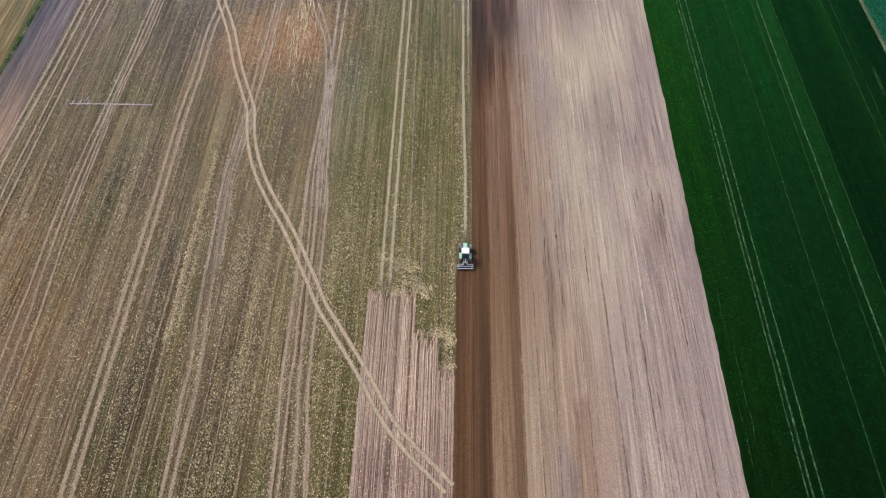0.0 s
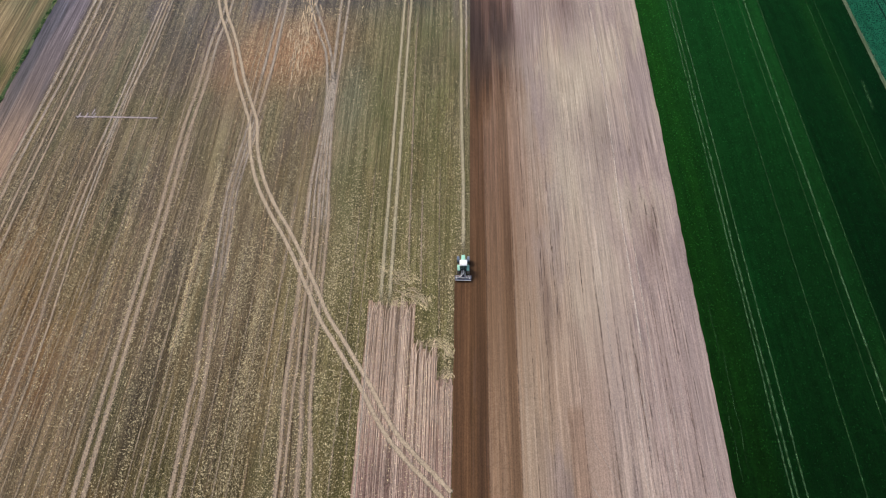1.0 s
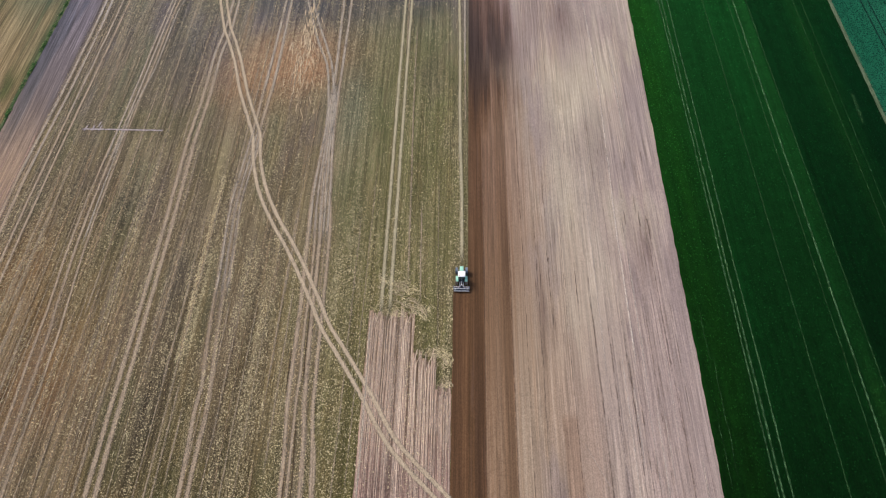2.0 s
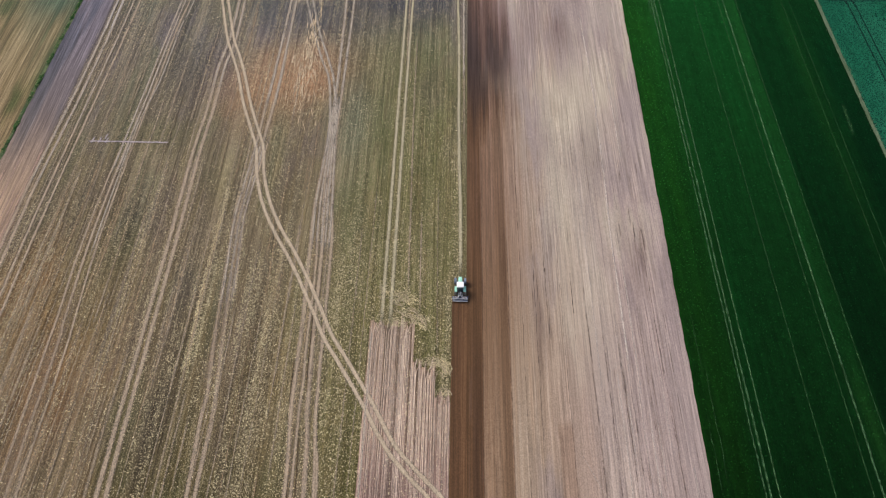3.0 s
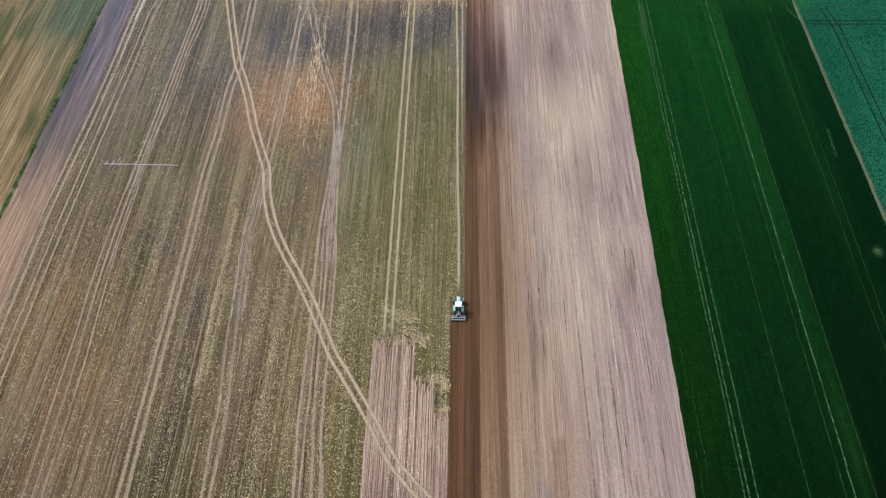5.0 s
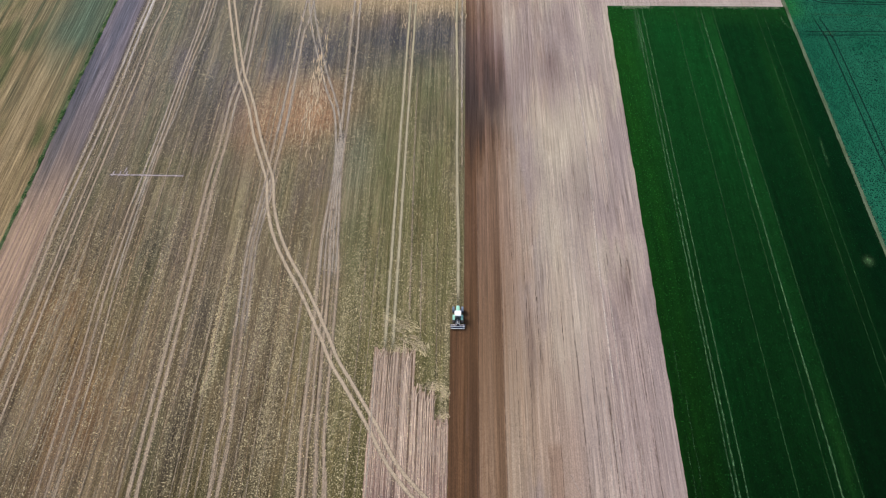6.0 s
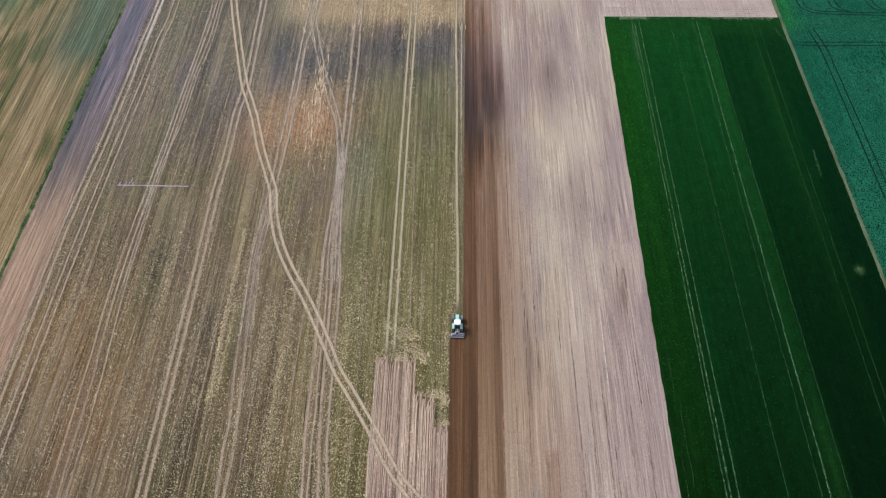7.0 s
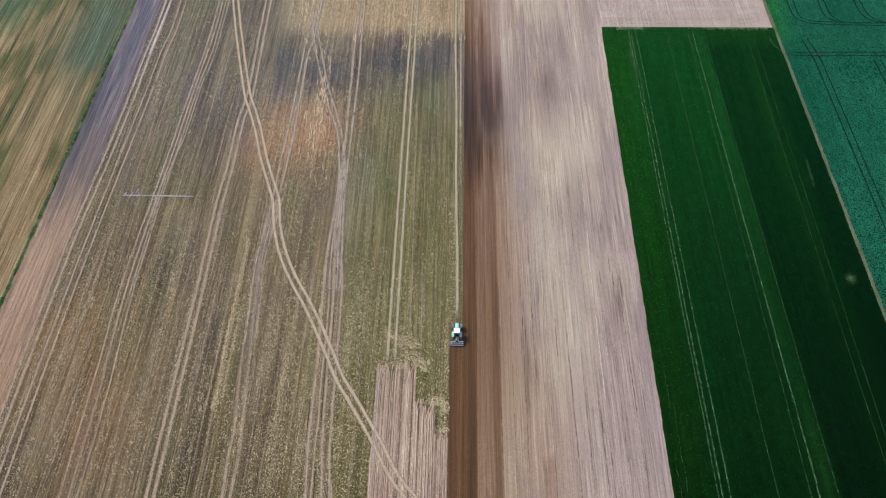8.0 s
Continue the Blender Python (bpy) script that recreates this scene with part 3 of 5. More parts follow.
def left_colour(x, y):
    col = np.zeros((len(x), 3)) + tone(142, 121, 88)
    stripe = 0.55 * fbm(x / 1.1, y / 110, 16) + 0.45 * fbm(x / 4, y / 70, 18)
    col = lerp(col, tone(96, 90, 60), step(stripe, 0.5, 0.36))
    col = lerp(col, tone(158, 136, 102), step(stripe, 0.54, 0.66))
    col = lerp(col, tone(84, 90, 52), step(fbm(x / 6, y / 18, 17), 0.55, 0.75) * 0.8)
    col = lerp(col, tone(84, 101, 82), blob(x, y, -111, 104, 12, 26) * 1.0)
    col = lerp(col, tone(96, 108, 88), step(x, -122, -112) * step(y, 84, 104) * 0.55)
    return lerp(col, tone(70, 104, 78), blob(x, y, -142, 118, 9, 14) * 0.7) * (0.88, 0.9, 0.9)


def headland_colour(x, y):
    col = np.zeros((len(x), 3)) + tone(178, 157, 148)
    return lerp(col, tone(196, 180, 170), step(fbm(x / 8, y / 2, 18), 0.5, 0.75) * 0.6) * (0.95, 0.99, 0.98)


def verge_colour(x, y):
    col = np.zeros((len(x), 3)) + tone(78, 92, 62)
    return lerp(col, tone(112, 118, 84), step(fbm(x / 0.8, y / 2.5, 19), 0.5, 0.7))


def margin_colour(x, y):
    col = np.zeros((len(x), 3)) + tone(116, 130, 102)
    return lerp(col, tone(92, 108, 76), step(fbm(x / 0.5, y / 3, 20), 0.5, 0.7) * 0.6)


def land_colour(x, y):
    return lerp(np.zeros((len(x), 3)) + tone(96, 104, 66), tone(140, 118, 88), step(fbm(x / 160, y / 220, 23), 0.45, 0.6))


# ---- relief ----
def stubble_relief(x, y):
    """Drill rows and clods, sunk below the land's level."""
    return -0.05 * fbm(x / 0.45, y / 25, 71) - 0.03 * fbm(x / 0.9, y / 1.5, 72)


def tilled_relief(x, y):
    """Tine furrows within each worked pass, which is highest in its middle."""
    return 0.012 * np.cos((x - 1.6) * 2 * np.pi / 3.1) - 0.06 * fbm(x / 0.35, y / 40, 73) - 0.02


def crop_relief(x, y):
    return 0.03 * (fbm(x / 1.2, y / 2.0, 74) - 0.5)


# ---- land ----
WEST, EAST, SOUTH, NORTH = -172.0, 240.0, -320.0, 460.0


def border(at0, slope=0.0):
    return lambda y: at0 + slope * np.asarray(y, float)


GREEN_EDGE = border(42.6, 0.009)
TILL_EDGE = border(1.3, 0.003)
VERGE_EDGE = border(-104.9, 0.012)
GREEN_TOP = 108.6

ground = sheet("ground", border(-2400), border(2400), -2400, 2400, M_LAND, land_colour, (60, 40), lift=-0.25, thick=0.4)
tagged(ground, "flat farmland with green and tan fields", "ground", kind="structure")

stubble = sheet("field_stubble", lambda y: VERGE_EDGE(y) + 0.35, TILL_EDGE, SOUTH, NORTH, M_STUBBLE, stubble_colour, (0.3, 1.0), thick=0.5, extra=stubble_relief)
tagged(stubble, "brown and olive stubble field strewn with straw", "field", kind="structure")


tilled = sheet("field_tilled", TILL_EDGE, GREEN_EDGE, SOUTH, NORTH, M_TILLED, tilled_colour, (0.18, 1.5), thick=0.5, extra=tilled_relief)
tagged(tilled, "tilled earth field drying from dark brown to pale pink", "field", kind="structure")

left_field = sheet("field_west", border(WEST), lambda y: VERGE_EDGE(y) - 0.5, SOUTH, NORTH, M_LEFT, left_colour, (0.4, 1.5), thick=0.5, extra=stubble_relief)
tagged(left_field, "tan field with green stripes of regrowth", "field", kind="structure")

verge = sheet("verge", lambda y: VERGE_EDGE(y) - 0.5, lambda y: VERGE_EDGE(y) + 0.35, SOUTH, NORTH, M_LAND, verge_colour, (0.4, 1.0), lift=0.05, thick=0.5, ragged=0.25)
tagged(verge, "narrow green grass verge between two fields", "verge", kind="structure")

headland = sheet("field_headland", GREEN_EDGE, border(95.0, 0.004), GREEN_TOP, NORTH, M_TILLED, headland_colour, (0.4, 1.0), thick=0.5, extra=tilled_relief)
tagged(headland, "pale pinkish tilled headland above the green crop", "field", kind="structure")

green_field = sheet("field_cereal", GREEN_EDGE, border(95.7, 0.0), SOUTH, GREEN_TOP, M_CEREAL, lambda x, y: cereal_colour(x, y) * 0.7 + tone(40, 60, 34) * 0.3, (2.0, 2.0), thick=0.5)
tagged(green_field, "dark green cereal field with thin tramlines", "field", kind="structure")

margin = sheet("field_margin", border(95.7, 0.0), border(96.5, 0.0), SOUTH, NORTH, M_LAND, margin_colour, (0.3, 0.8), lift=0.03, thick=0.5, ragged=0.22)
tagged(margin, "pale grassy margin between two green crops", "verge", kind="structure")

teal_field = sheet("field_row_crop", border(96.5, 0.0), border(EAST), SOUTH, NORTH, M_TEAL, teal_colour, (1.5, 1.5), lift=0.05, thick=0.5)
tagged(teal_field, "blue-green leafy crop field with dark wheel ruts", "field", kind="structure")

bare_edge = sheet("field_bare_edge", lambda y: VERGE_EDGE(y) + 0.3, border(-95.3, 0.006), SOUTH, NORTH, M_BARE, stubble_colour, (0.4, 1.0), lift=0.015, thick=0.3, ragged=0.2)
tagged(bare_edge, "bare purplish earth strip beside the verge", "field", kind="structure")

# standing cereal: one stand between each two tramlines
GAPS = ((51.0, 0.004, 0.2), (51.75, 0.004, 0.26), (53.27, 0.003, 0.2), (62.45, 0.004, 0.16), (68.8, 0.005, 0.17), (70.4, 0.003, 0.28), (74.0, 0.001, 0.17), (85.3, 0.012, 0.12), (87.2, 0.014, 0.11))
lines_ = [(42.5, 0.009, 0.0), *GAPS, (95.5, 0.0, 0.0)]
for (xa, ka, wa), (xb, kb, wb) in zip(lines_[:-1], lines_[1:]):
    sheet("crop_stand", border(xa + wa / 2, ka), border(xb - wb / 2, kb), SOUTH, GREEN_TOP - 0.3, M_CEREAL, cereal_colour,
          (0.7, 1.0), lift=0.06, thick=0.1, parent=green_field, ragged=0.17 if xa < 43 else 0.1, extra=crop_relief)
for xa, ka, wa in GAPS:
    ribbon("wheel_track", [(xa - 60 * ka, -60), (xa + ka * GREEN_TOP, GREEN_TOP - 0.5)], wa * 1.45, M_CROP_GAP if wa > 0.17 else M_CROP_FAINT, green_field, 0.075, 1.2, 0.25)

for pts in ([(45.15, -12), (45.1, -24), (45.05, -36)], [(43.75, -22), (43.7, -38)], [(44.4, -2), (44.5, -16)]):
    ribbon("crop_row", pts, 0.16, M_CROP_FAINT, green_field, 0.075, 0.5, 0.4)

# freshly worked pass behind the machine
fresh = sheet("field_fresh_pass", border(-1.5, 0.002), lambda y: TILL_EDGE(y) + 0.15, SOUTH, -0.1, M_FRESH, fresh_colour, (0.14, 0.8), lift=0.05, thick=0.2, ragged=0.07, extra=tilled_relief)
tagged(fresh, "freshly worked dark reddish-brown strip of soil", "field", kind="structure")

# ---- wheel tracks in the stubble ----
def pair(points, mats, gauge=1.75, width=0.55):
    p = np.asarray(points, float)
    for s, m in zip((-0.5, 0.5), mats):
        ribbon("wheel_track", p + (s * gauge, 0), width, m, stubble)


def straight(x, y0=-60.0, y1=130.0, k=0.003):
    return [(x + k * y0, y0), (x + k * y1, y1)]


EDGE_PAIR = [(-93.9, -60), (-94.2, 0), (-94.4, 26), (-93.8, 42), (-93.2, 57), (-92.9, 77), (-93.0, 94), (-92.7, 108), (-93.0, 130)]
pair(EDGE_PAIR, (M_TRACK, M_TRACK), 1.6, 0.85)
pair(EDGE_PAIR[2:], (M_TRACK_PALE, M_TRACK_PALE), 1.6, 0.5)
pair(EDGE_PAIR[5:], (M_TRACK_WHITE, M_TRACK_WHITE), 1.6, 0.6)
ribbon("wheel_track", [(-92.6, 92), (-92.3, 110), (-92.0, 130)], 0.5, M_TRACK_WHITE, stubble)
pair(EDGE_PAIR[3:], (M_TRACK_PALE, M_TRACK_PALE), 1.75, 0.5)
SECOND_PAIR = [(-89.6, -60), (-89.9, 0), (-89.8, 24), (-89.4, 44), (-88.9, 64), (-88.6, 77), (-88.4, 97), (-87.7, 108), (-88.4, 130)]
pair(SECOND_PAIR, (M_TRACK, M_TRACK), 1.7, 0.6)
pair(SECOND_PAIR[3:], (M_TRACK_PALE, M_TRACK_PALE), 1.7, 0.4)
pair(SECOND_PAIR[6:], (M_TRACK_WHITE, M_TRACK_FAINT), 1.7, 0.5)
for pts, m, w in (([(-76.4, -60), (-77.6, -15), (-77.8, -5), (-78.4, 8), (-78.4, 22), (-77.4, 47), (-77.0, 62), (-76.6, 82), (-76.1, 107), (-76.8, 130)], M_TRACK, 0.55),
                  ([(-74.9, -60), (-75.7, -15), (-76.3, -5), (-76.9, 8), (-77.0, 22), (-76.3, 47), (-76.0, 62), (-75.7, 82), (-75.0, 107), (-75.8, 130)], M_TRACK, 0.62),
                  ([(-73.2, -60), (-73.9, -15), (-74.4, -5), (-75.1, 8), (-75.3, 22), (-75.2, 47), (-75.0, 62), (-74.8, 82), (-73.9, 100), (-74.6, 130)], M_TRACK, 0.5),
                  ([(-75.8, 8), (-76.0, 22), (-75.7, 47), (-74.3, 62), (-74.0, 82), (-72.9, 96), (-73.6, 130)], M_TRACK_PALE, 0.42),
                  ([(-77.8, 30), (-77.4, 47), (-77.0, 62), (-76.6, 82), (-76.1, 107), (-76.8, 130)], M_TRACK_PALE, 0.42),
                  ([(-76.6, 30), (-76.3, 47), (-76.0, 62), (-75.7, 82), (-75.0, 107), (-75.8, 130)], M_TRACK_PALE, 0.45)):
    ribbon("wheel_track", pts, w, m, stubble)
MAIN_PAIR = [(-58.8, -60), (-59.3, -40), (-59.5, -26), (-59.6, -10), (-59.7, 2), (-59.8, 15), (-60.1, 30), (-60.2, 39), (-59.9, 50), (-59.9, 57), (-60.1, 67), (-59.4, 77), (-59.6, 90), (-60.2, 103), (-60.8, 121), (-61.2, 130)]
pair(MAIN_PAIR, (M_TRACK, M_TRACK), 1.55, 0.92)
pair(MAIN_PAIR[9:], (M_TRACK_PALE, M_TRACK_PALE), 1.6, 0.6)
# broad pressed bands where several wheels ran
for pts, w in (([(-45.4, -22), (-45.6, -4), (-46.4, 8), (-46.9, 16), (-47.0, 24), (-46.4, 34), (-46.0, 44)], 4.0),
               ([(-26.6, -46), (-27.6, -30), (-28.0, -10), (-28.4, 8), (-29.0, 18), (-29.4, 28), (-29.9, 40), (-29.9, 58)], 5.0),
               ([(-76.2, -60), (-76.0, -15), (-76.6, 4)], 3.4)):
    ribbon("wheel_track", pts, w, M_BAND, stubble, 0.012)
# shade between the wheel lines, drawn as dark strips
for dx in (-0.9, 0.1, 1.0):
    ribbon("furrow", [(-45.0 + dx, -12), (-46.2 + dx, 5), (-46.9 + dx, 20), (-46.8 + dx, 30)], 0.3, M_ROW_DARK, stubble, 0.04, 1.0, 0.25)
    ribbon("furrow", [(-28.5 + dx, -2), (-29.2 + dx, 16), (-30.1 + dx, 37)], 0.3, M_ROW_DARK, stubble, 0.04, 1.0, 0.25)
for pts, w in (([(-28.6, -48), (-29.1, -33), (-29.85, -24), (-30.0, -15), (-30.25, -4)], 0.6), ([(-25.4, -46), (-26.2, -31), (-26.9, -24.5), (-27.3, -18), (-27.6, -12), (-28.0, -4)], 0.55), ([(-23.4, -46), (-24.9, -29), (-25.4, -24), (-25.65, -18), (-25.9, -10), (-26.1, -2)], 0.6)):
    ribbon("wheel_track", pts, w, M_TRACK, stubble, 0.05)
# thin dark lines beside the wheel lines, put in by colour
for pts in ([(-28.4, -1), (-28.3, -7), (-28.05, -13), (-27.85, -18.5), (-27.8, -22)], [(-28.0, -25), (-27.8, -29), (-27.5, -33), (-26.9, -44)], [(-30.8, -12), (-30.6, -18.5), (-30.3, -23)], [(-29.6, -26.5), (-29.0, -32), (-28.3, -44)]):
    ribbon("furrow", pts, 0.24, M_RUT, stubble, 0.07, 0.7, 0.25)
for pts, m, w in (([(-44.8, -60), (-45.2, -38), (-45.6, -26), (-45.5, -20), (-46.4, -10), (-47.0, 2), (-47.5, 10), (-47.9, 22), (-47.2, 32), (-46.9, 45), (-46.6, 62), (-46.3, 82), (-46.3, 99), (-46.0, 108), (-45.6, 130)], M_TRACK, 0.82),
                  ([(-43.3, -60), (-43.8, -38), (-43.6, -26), (-43.9, -20), (-44.8, -10), (-45.7, 2), (-46.2, 10), (-46.8, 22), (-45.9, 32), (-45.4, 45), (-44.7, 62), (-44.8, 82), (-44.9, 95), (-44.1, 102), (-43.6, 130)], M_TRACK, 0.86),
                  ([(-44.4, -2), (-44.8, 4), (-45.2, 10), (-46.0, 22), (-45.0, 34), (-44.2, 44)], M_TRACK, 0.6),
                  ([(-46.6, -4), (-47.2, 10), (-47.2, 24), (-46.5, 40)], M_TRACK_FAINT, 0.5),
                  # wheel lines that spread out towards the near end
                  ([(-28.2, -60), (-29.1, -33), (-29.85, -24), (-30.0, -15), (-30.25, -4), (-30.8, 9), (-31.2, 23), (-30.6, 40), (-30.4, 60), (-30.8, 76), (-31.4, 102), (-31.7, 130)], M_TRACK, 0.95),
                  ([(-27.2, -60), (-28.1, -32), (-28.45, -24), (-28.4, -18), (-28.8, -11), (-29.0, 2), (-29.6, 14), (-30.2, 23), (-30.2, 40)], M_TRACK, 0.6),
                  ([(-24.4, -60), (-26.2, -31), (-26.9, -24.5), (-27.3, -18), (-27.6, -12), (-28.0, -4), (-28.2, 4), (-28.7, 15), (-29.3, 23), (-29.6, 40)], M_TRACK, 0.95),
                  ([(-27.8, -46), (-29.1, -30), (-29.3, -10), (-29.8, 8), (-30.4, 24)], M_ROW_TAN, 0.6),
                  ([(-26.6, -14), (-26.9, -4), (-27.2, 8), (-28.2, 26), (-29.3, 44)], M_TRACK_FAINT, 0.4),
                  ([(-28.9, 14), (-29.8, 28), (-30.1, 44), (-30.2, 56)], M_TRACK, 0.5),
                  ([(-28.2, 16), (-29.0, 28), (-29.5, 44), (-29.7, 56)], M_TRACK, 0.4),
                  ([(-22.4, -60), (-23.9, -36), (-24.9, -29), (-25.4, -24), (-25.65, -18), (-25.9, -10), (-26.3, 4), (-26.7, 15), (-27.6, 23), (-28.8, 42), (-29.0, 62), (-29.1, 88), (-29.8, 108), (-30.2, 130)], M_TRACK, 0.75)):
    ribbon("wheel_track", pts, w, m, stubble)
pair([(-14.2, -7), (-14.2, 3), (-14.2, 9), (-14.2, 24), (-14.2, 40), (-14.2, 60), (-14.1, 88), (-14.0, 130)], (M_OLIVE, M_OLIVE), 1.62, 0.75)
ribbon("wheel_track", [(-13.6, 66), (-14.0, 90), (-14.0, 112)], 0.4, M_TRACK_FAINT, stubble)
ribbon("wheel_track", [(-10.2, 0), (-10.7, 26), (-11.3, 57), (-11.4, 80)], 0.42, M_TRACK_FAINT, stubble)
ribbon("wheel_track", [(-7.7, -5), (-8.1, 12), (-8.3, 22)], 0.24, M_TRACK, stubble)
ribbon("wheel_track", [(-4.2, -14), (-4.6, 10), (-4.9, 30)], 0.2, M_TRACK_FAINT, stubble)
ribbon("wheel_track", straight(-20.6, -50, 20), 0.26, M_TRACK_FAINT, stubble)
ribbon("wheel_track", [(0.05, 4.5), (0.05, 16), (0.0, 24), (-0.4, 40), (-0.55, 58), (-0.6, 75), (-1.0, 95), (-1.1, 130)], 0.8, M_OLIVE, stubble)
ribbon("wheel_track", [(0.75, 42), (0.75, 60), (0.65, 85), (0.7, 130)], 0.5, M_TRACK_FAINT, stubble)
ribbon("wheel_track", [(0.6, 62), (0.6, 85), (0.6, 130)], 0.6, M_TRACK_PALE, stubble, 0.05)
pair([(-14.2, 62), (-14.1, 88), (-14.0, 130)], (M_TRACK_PALE, M_TRACK_PALE), 1.62, 0.6)
# the machine that turned across the rows
CURVE = [(-74, 130), (-71.5, 121.4), (-67.8, 106.4), (-63.7, 91), (-59.9, 77.7), (-57.6, 72), (-54.6, 64), (-51.3, 53.5), (-48.0, 45), (-46.0, 39.6), (-44.6, 32), (-42.0, 23.8),
         (-38.4, 16.4), (-34.5, 10), (-31.0, 3.6), (-27.9, -2.6), (-25.1, -8.4), (-21.9, -13.3), (-18.4, -18.8), (-15.9, -22.8), (-13.8, -26.6), (-11.2, -30.6), (-8.3, -33.9), (-5.0, -37.1), (-2.0, -40.1)]
dcurve = np.gradient(np.array(CURVE), axis=0)
dcurve /= np.linalg.norm(dcurve, axis=1)[:, None]
off = np.stack([dcurve[:, 1], -dcurve[:, 0]], -1)
for s in (-0.8, 0.8):
    ribbon("wheel_track", np.array(CURVE) + off * s, 0.82, M_CURVE, stubble, lift=0.075, fade=0.6)
for pts in ([(-46.8, 118), (-43.7, 101), (-41.6, 92), (-38.9, 82.4), (-35.6, 71), (-32.7, 62.8), (-31.0, 50), (-30.4, 36)],
            [(-45.2, 118), (-43.0, 105), (-40.0, 92), (-36.9, 80), (-33.3, 69), (-31.4, 62), (-29.6, 50), (-29.2, 36)]):
    ribbon("wheel_track", pts, 0.7, M_TRACK_PALE, stubble, 0.05)
for pts in ([(-46.6, 52), (-46.3, 82), (-46.3, 99), (-46.0, 108), (-45.6, 130)], [(-44.7, 52), (-44.8, 82), (-44.9, 95), (-44.1, 102), (-43.6, 130)],
            [(-30.4, 56), (-30.8, 76), (-31.4, 102), (-31.7, 130)], [(-29.0, 56), (-29.1, 88), (-29.8, 108), (-30.2, 130)]):
    ribbon("wheel_track", pts, 0.6, M_TRACK_PALE, stubble, 0.05)
# mark of a spray boom
ribbon("wheel_track", [(-86.0, 41.0), (-77.0, 40.8), (-67.0, 40.7)], 0.5, M_BOOM, stubble, 0.08, 0.4, 0.3, fade=0.8)
for dx in (0.3, 2.0, 3.6):
    ribbon("wheel_track", [(-85.4 + dx, 40.2), (-85.1 + dx, 42.4)], 0.35, M_BOOM, stubble, 0.08, 0.4, 0.3)
ribbon("wheel_track", [(-29.0, 22), (-29.5, 32), (-29.9, 44), (-30.0, 56)], 2.0, M_BAND, stubble, 0.012)
for d0, d1 in ((-1.9, -0.7), (-0.95, -0.3), (0.0, 0.05), (0.8, 0.4), (1.6, 0.8)):
    ribbon("wheel_track", [(-28.6 + d0, 10), (-29.2 + d0, 22), (-29.6 + 0.5 * (d0 + d1), 34), (-29.9 + d1, 46), (-29.9 + d1, 58)], 0.46, M_TRACK_PALE, stubble, 0.05)
for d0 in (-1.0, 0.05, 0.95):
    ribbon("wheel_track", [(-45.6 + d0, -4), (-46.3 + d0, 8), (-46.9 + d0, 20), (-46.3 + d0, 34), (-45.9 + d0 * 0.7, 44)], 0.45, M_TRACK_PALE, stubble, 0.05)
ribbon("straw_row", [(-50.6, -16), (-50.9, 0), (-50.9, 14), (-50.6, 28)], 1.1, M_ROW_TAN, stubble, 0.015)
ribbon("wheel_track", [(-82.3, 41.4), (-82.0, 43.6)], 0.3, M_BOOM, stubble)
# thin rows of straw left by the header
for x0, y0, y1, w in ((-67.4, -60, 25, 0.26), (-68.7, -60, 8, 0.2), (-65.3, -20, 30, 0.2), (-63.6, -60, -12, 0.2), (-64.4, -60, -20, 0.18), (-71.2, -60, 2, 0.24), (-72.6, -60, -4, 0.3), (-74.0, -60, -14, 0.24),
                      (-79.4, -60, 30, 0.22), (-81.3, -60, 14, 0.2), (-83.6, -60, 40, 0.2), (-85.2, -60, 22, 0.3), (-86.6, -10, 60, 0.26), (-50.5, -60, 24, 0.4), (-52.2, -60, 6, 0.28), (-49.3, -60, -18, 0.4),
                      (-48.4, 20, 90, 0.24), (-55.4, 30, 110, 0.2), (-38.4, -60, 0, 0.26), (-36.2, -60, 20, 0.2), (-33.8, -30, 40, 0.2), (-56.4, -60, 40, 0.2), (-69.6, 30, 120, 0.24), (-64.0, 50, 120, 0.24), (-80.6, 50, 120, 0.22), (-84.8, 60, 120, 0.2), (-41.5, -50, 15, 0.3), (-18.4, -40, 30, 0.2)):
    ribbon("straw_row", straight(x0, y0, y1, 0.006), w, M_TRACK_FAINT, stubble, 0.015, 1.0, 0.2)
for n in range(150):
    x0, y0 = RNG.uniform(-92, -62), RNG.uniform(-64, 60)
    m = (M_TRACK_FAINT, M_ROW_TAN, M_ROW_DARK, M_ROW_TAN)[n % 4] if y0 < 5 else (M_TRACK_FAINT, M_ROW_DARK)[n % 2]
    ribbon("straw_row", straight(x0, y0, y0 + RNG.uniform(16, 44), 0.0), RNG.uniform(0.25, 0.75) if y0 < 5 else RNG.uniform(0.16, 0.4), m, stubble, 0.015, 1.2, 0.3)
for n in range(60):
    x0, y0 = RNG.uniform(-58, -32), RNG.uniform(-60, 80)
    m = (M_ROW_TAN, M_ROW_DARK, M_TRACK_FAINT)[n % 3]
    ribbon("straw_row", straight(x0, y0, y0 + RNG.uniform(12, 45), 0.0), RNG.uniform(0.2, 0.55), m, stubble, 0.015, 1.2, 0.3)
# lines along the bare western edge
for n in range(9):
    ribbon("wheel_track", straight(-103.4 + 1.05 * n, -60, (22, 36, 28, 42)[n % 4], 0.011), (0.3, 0.45, 0.25)[n % 3], M_EDGE_LINE, stubble, 0.045)

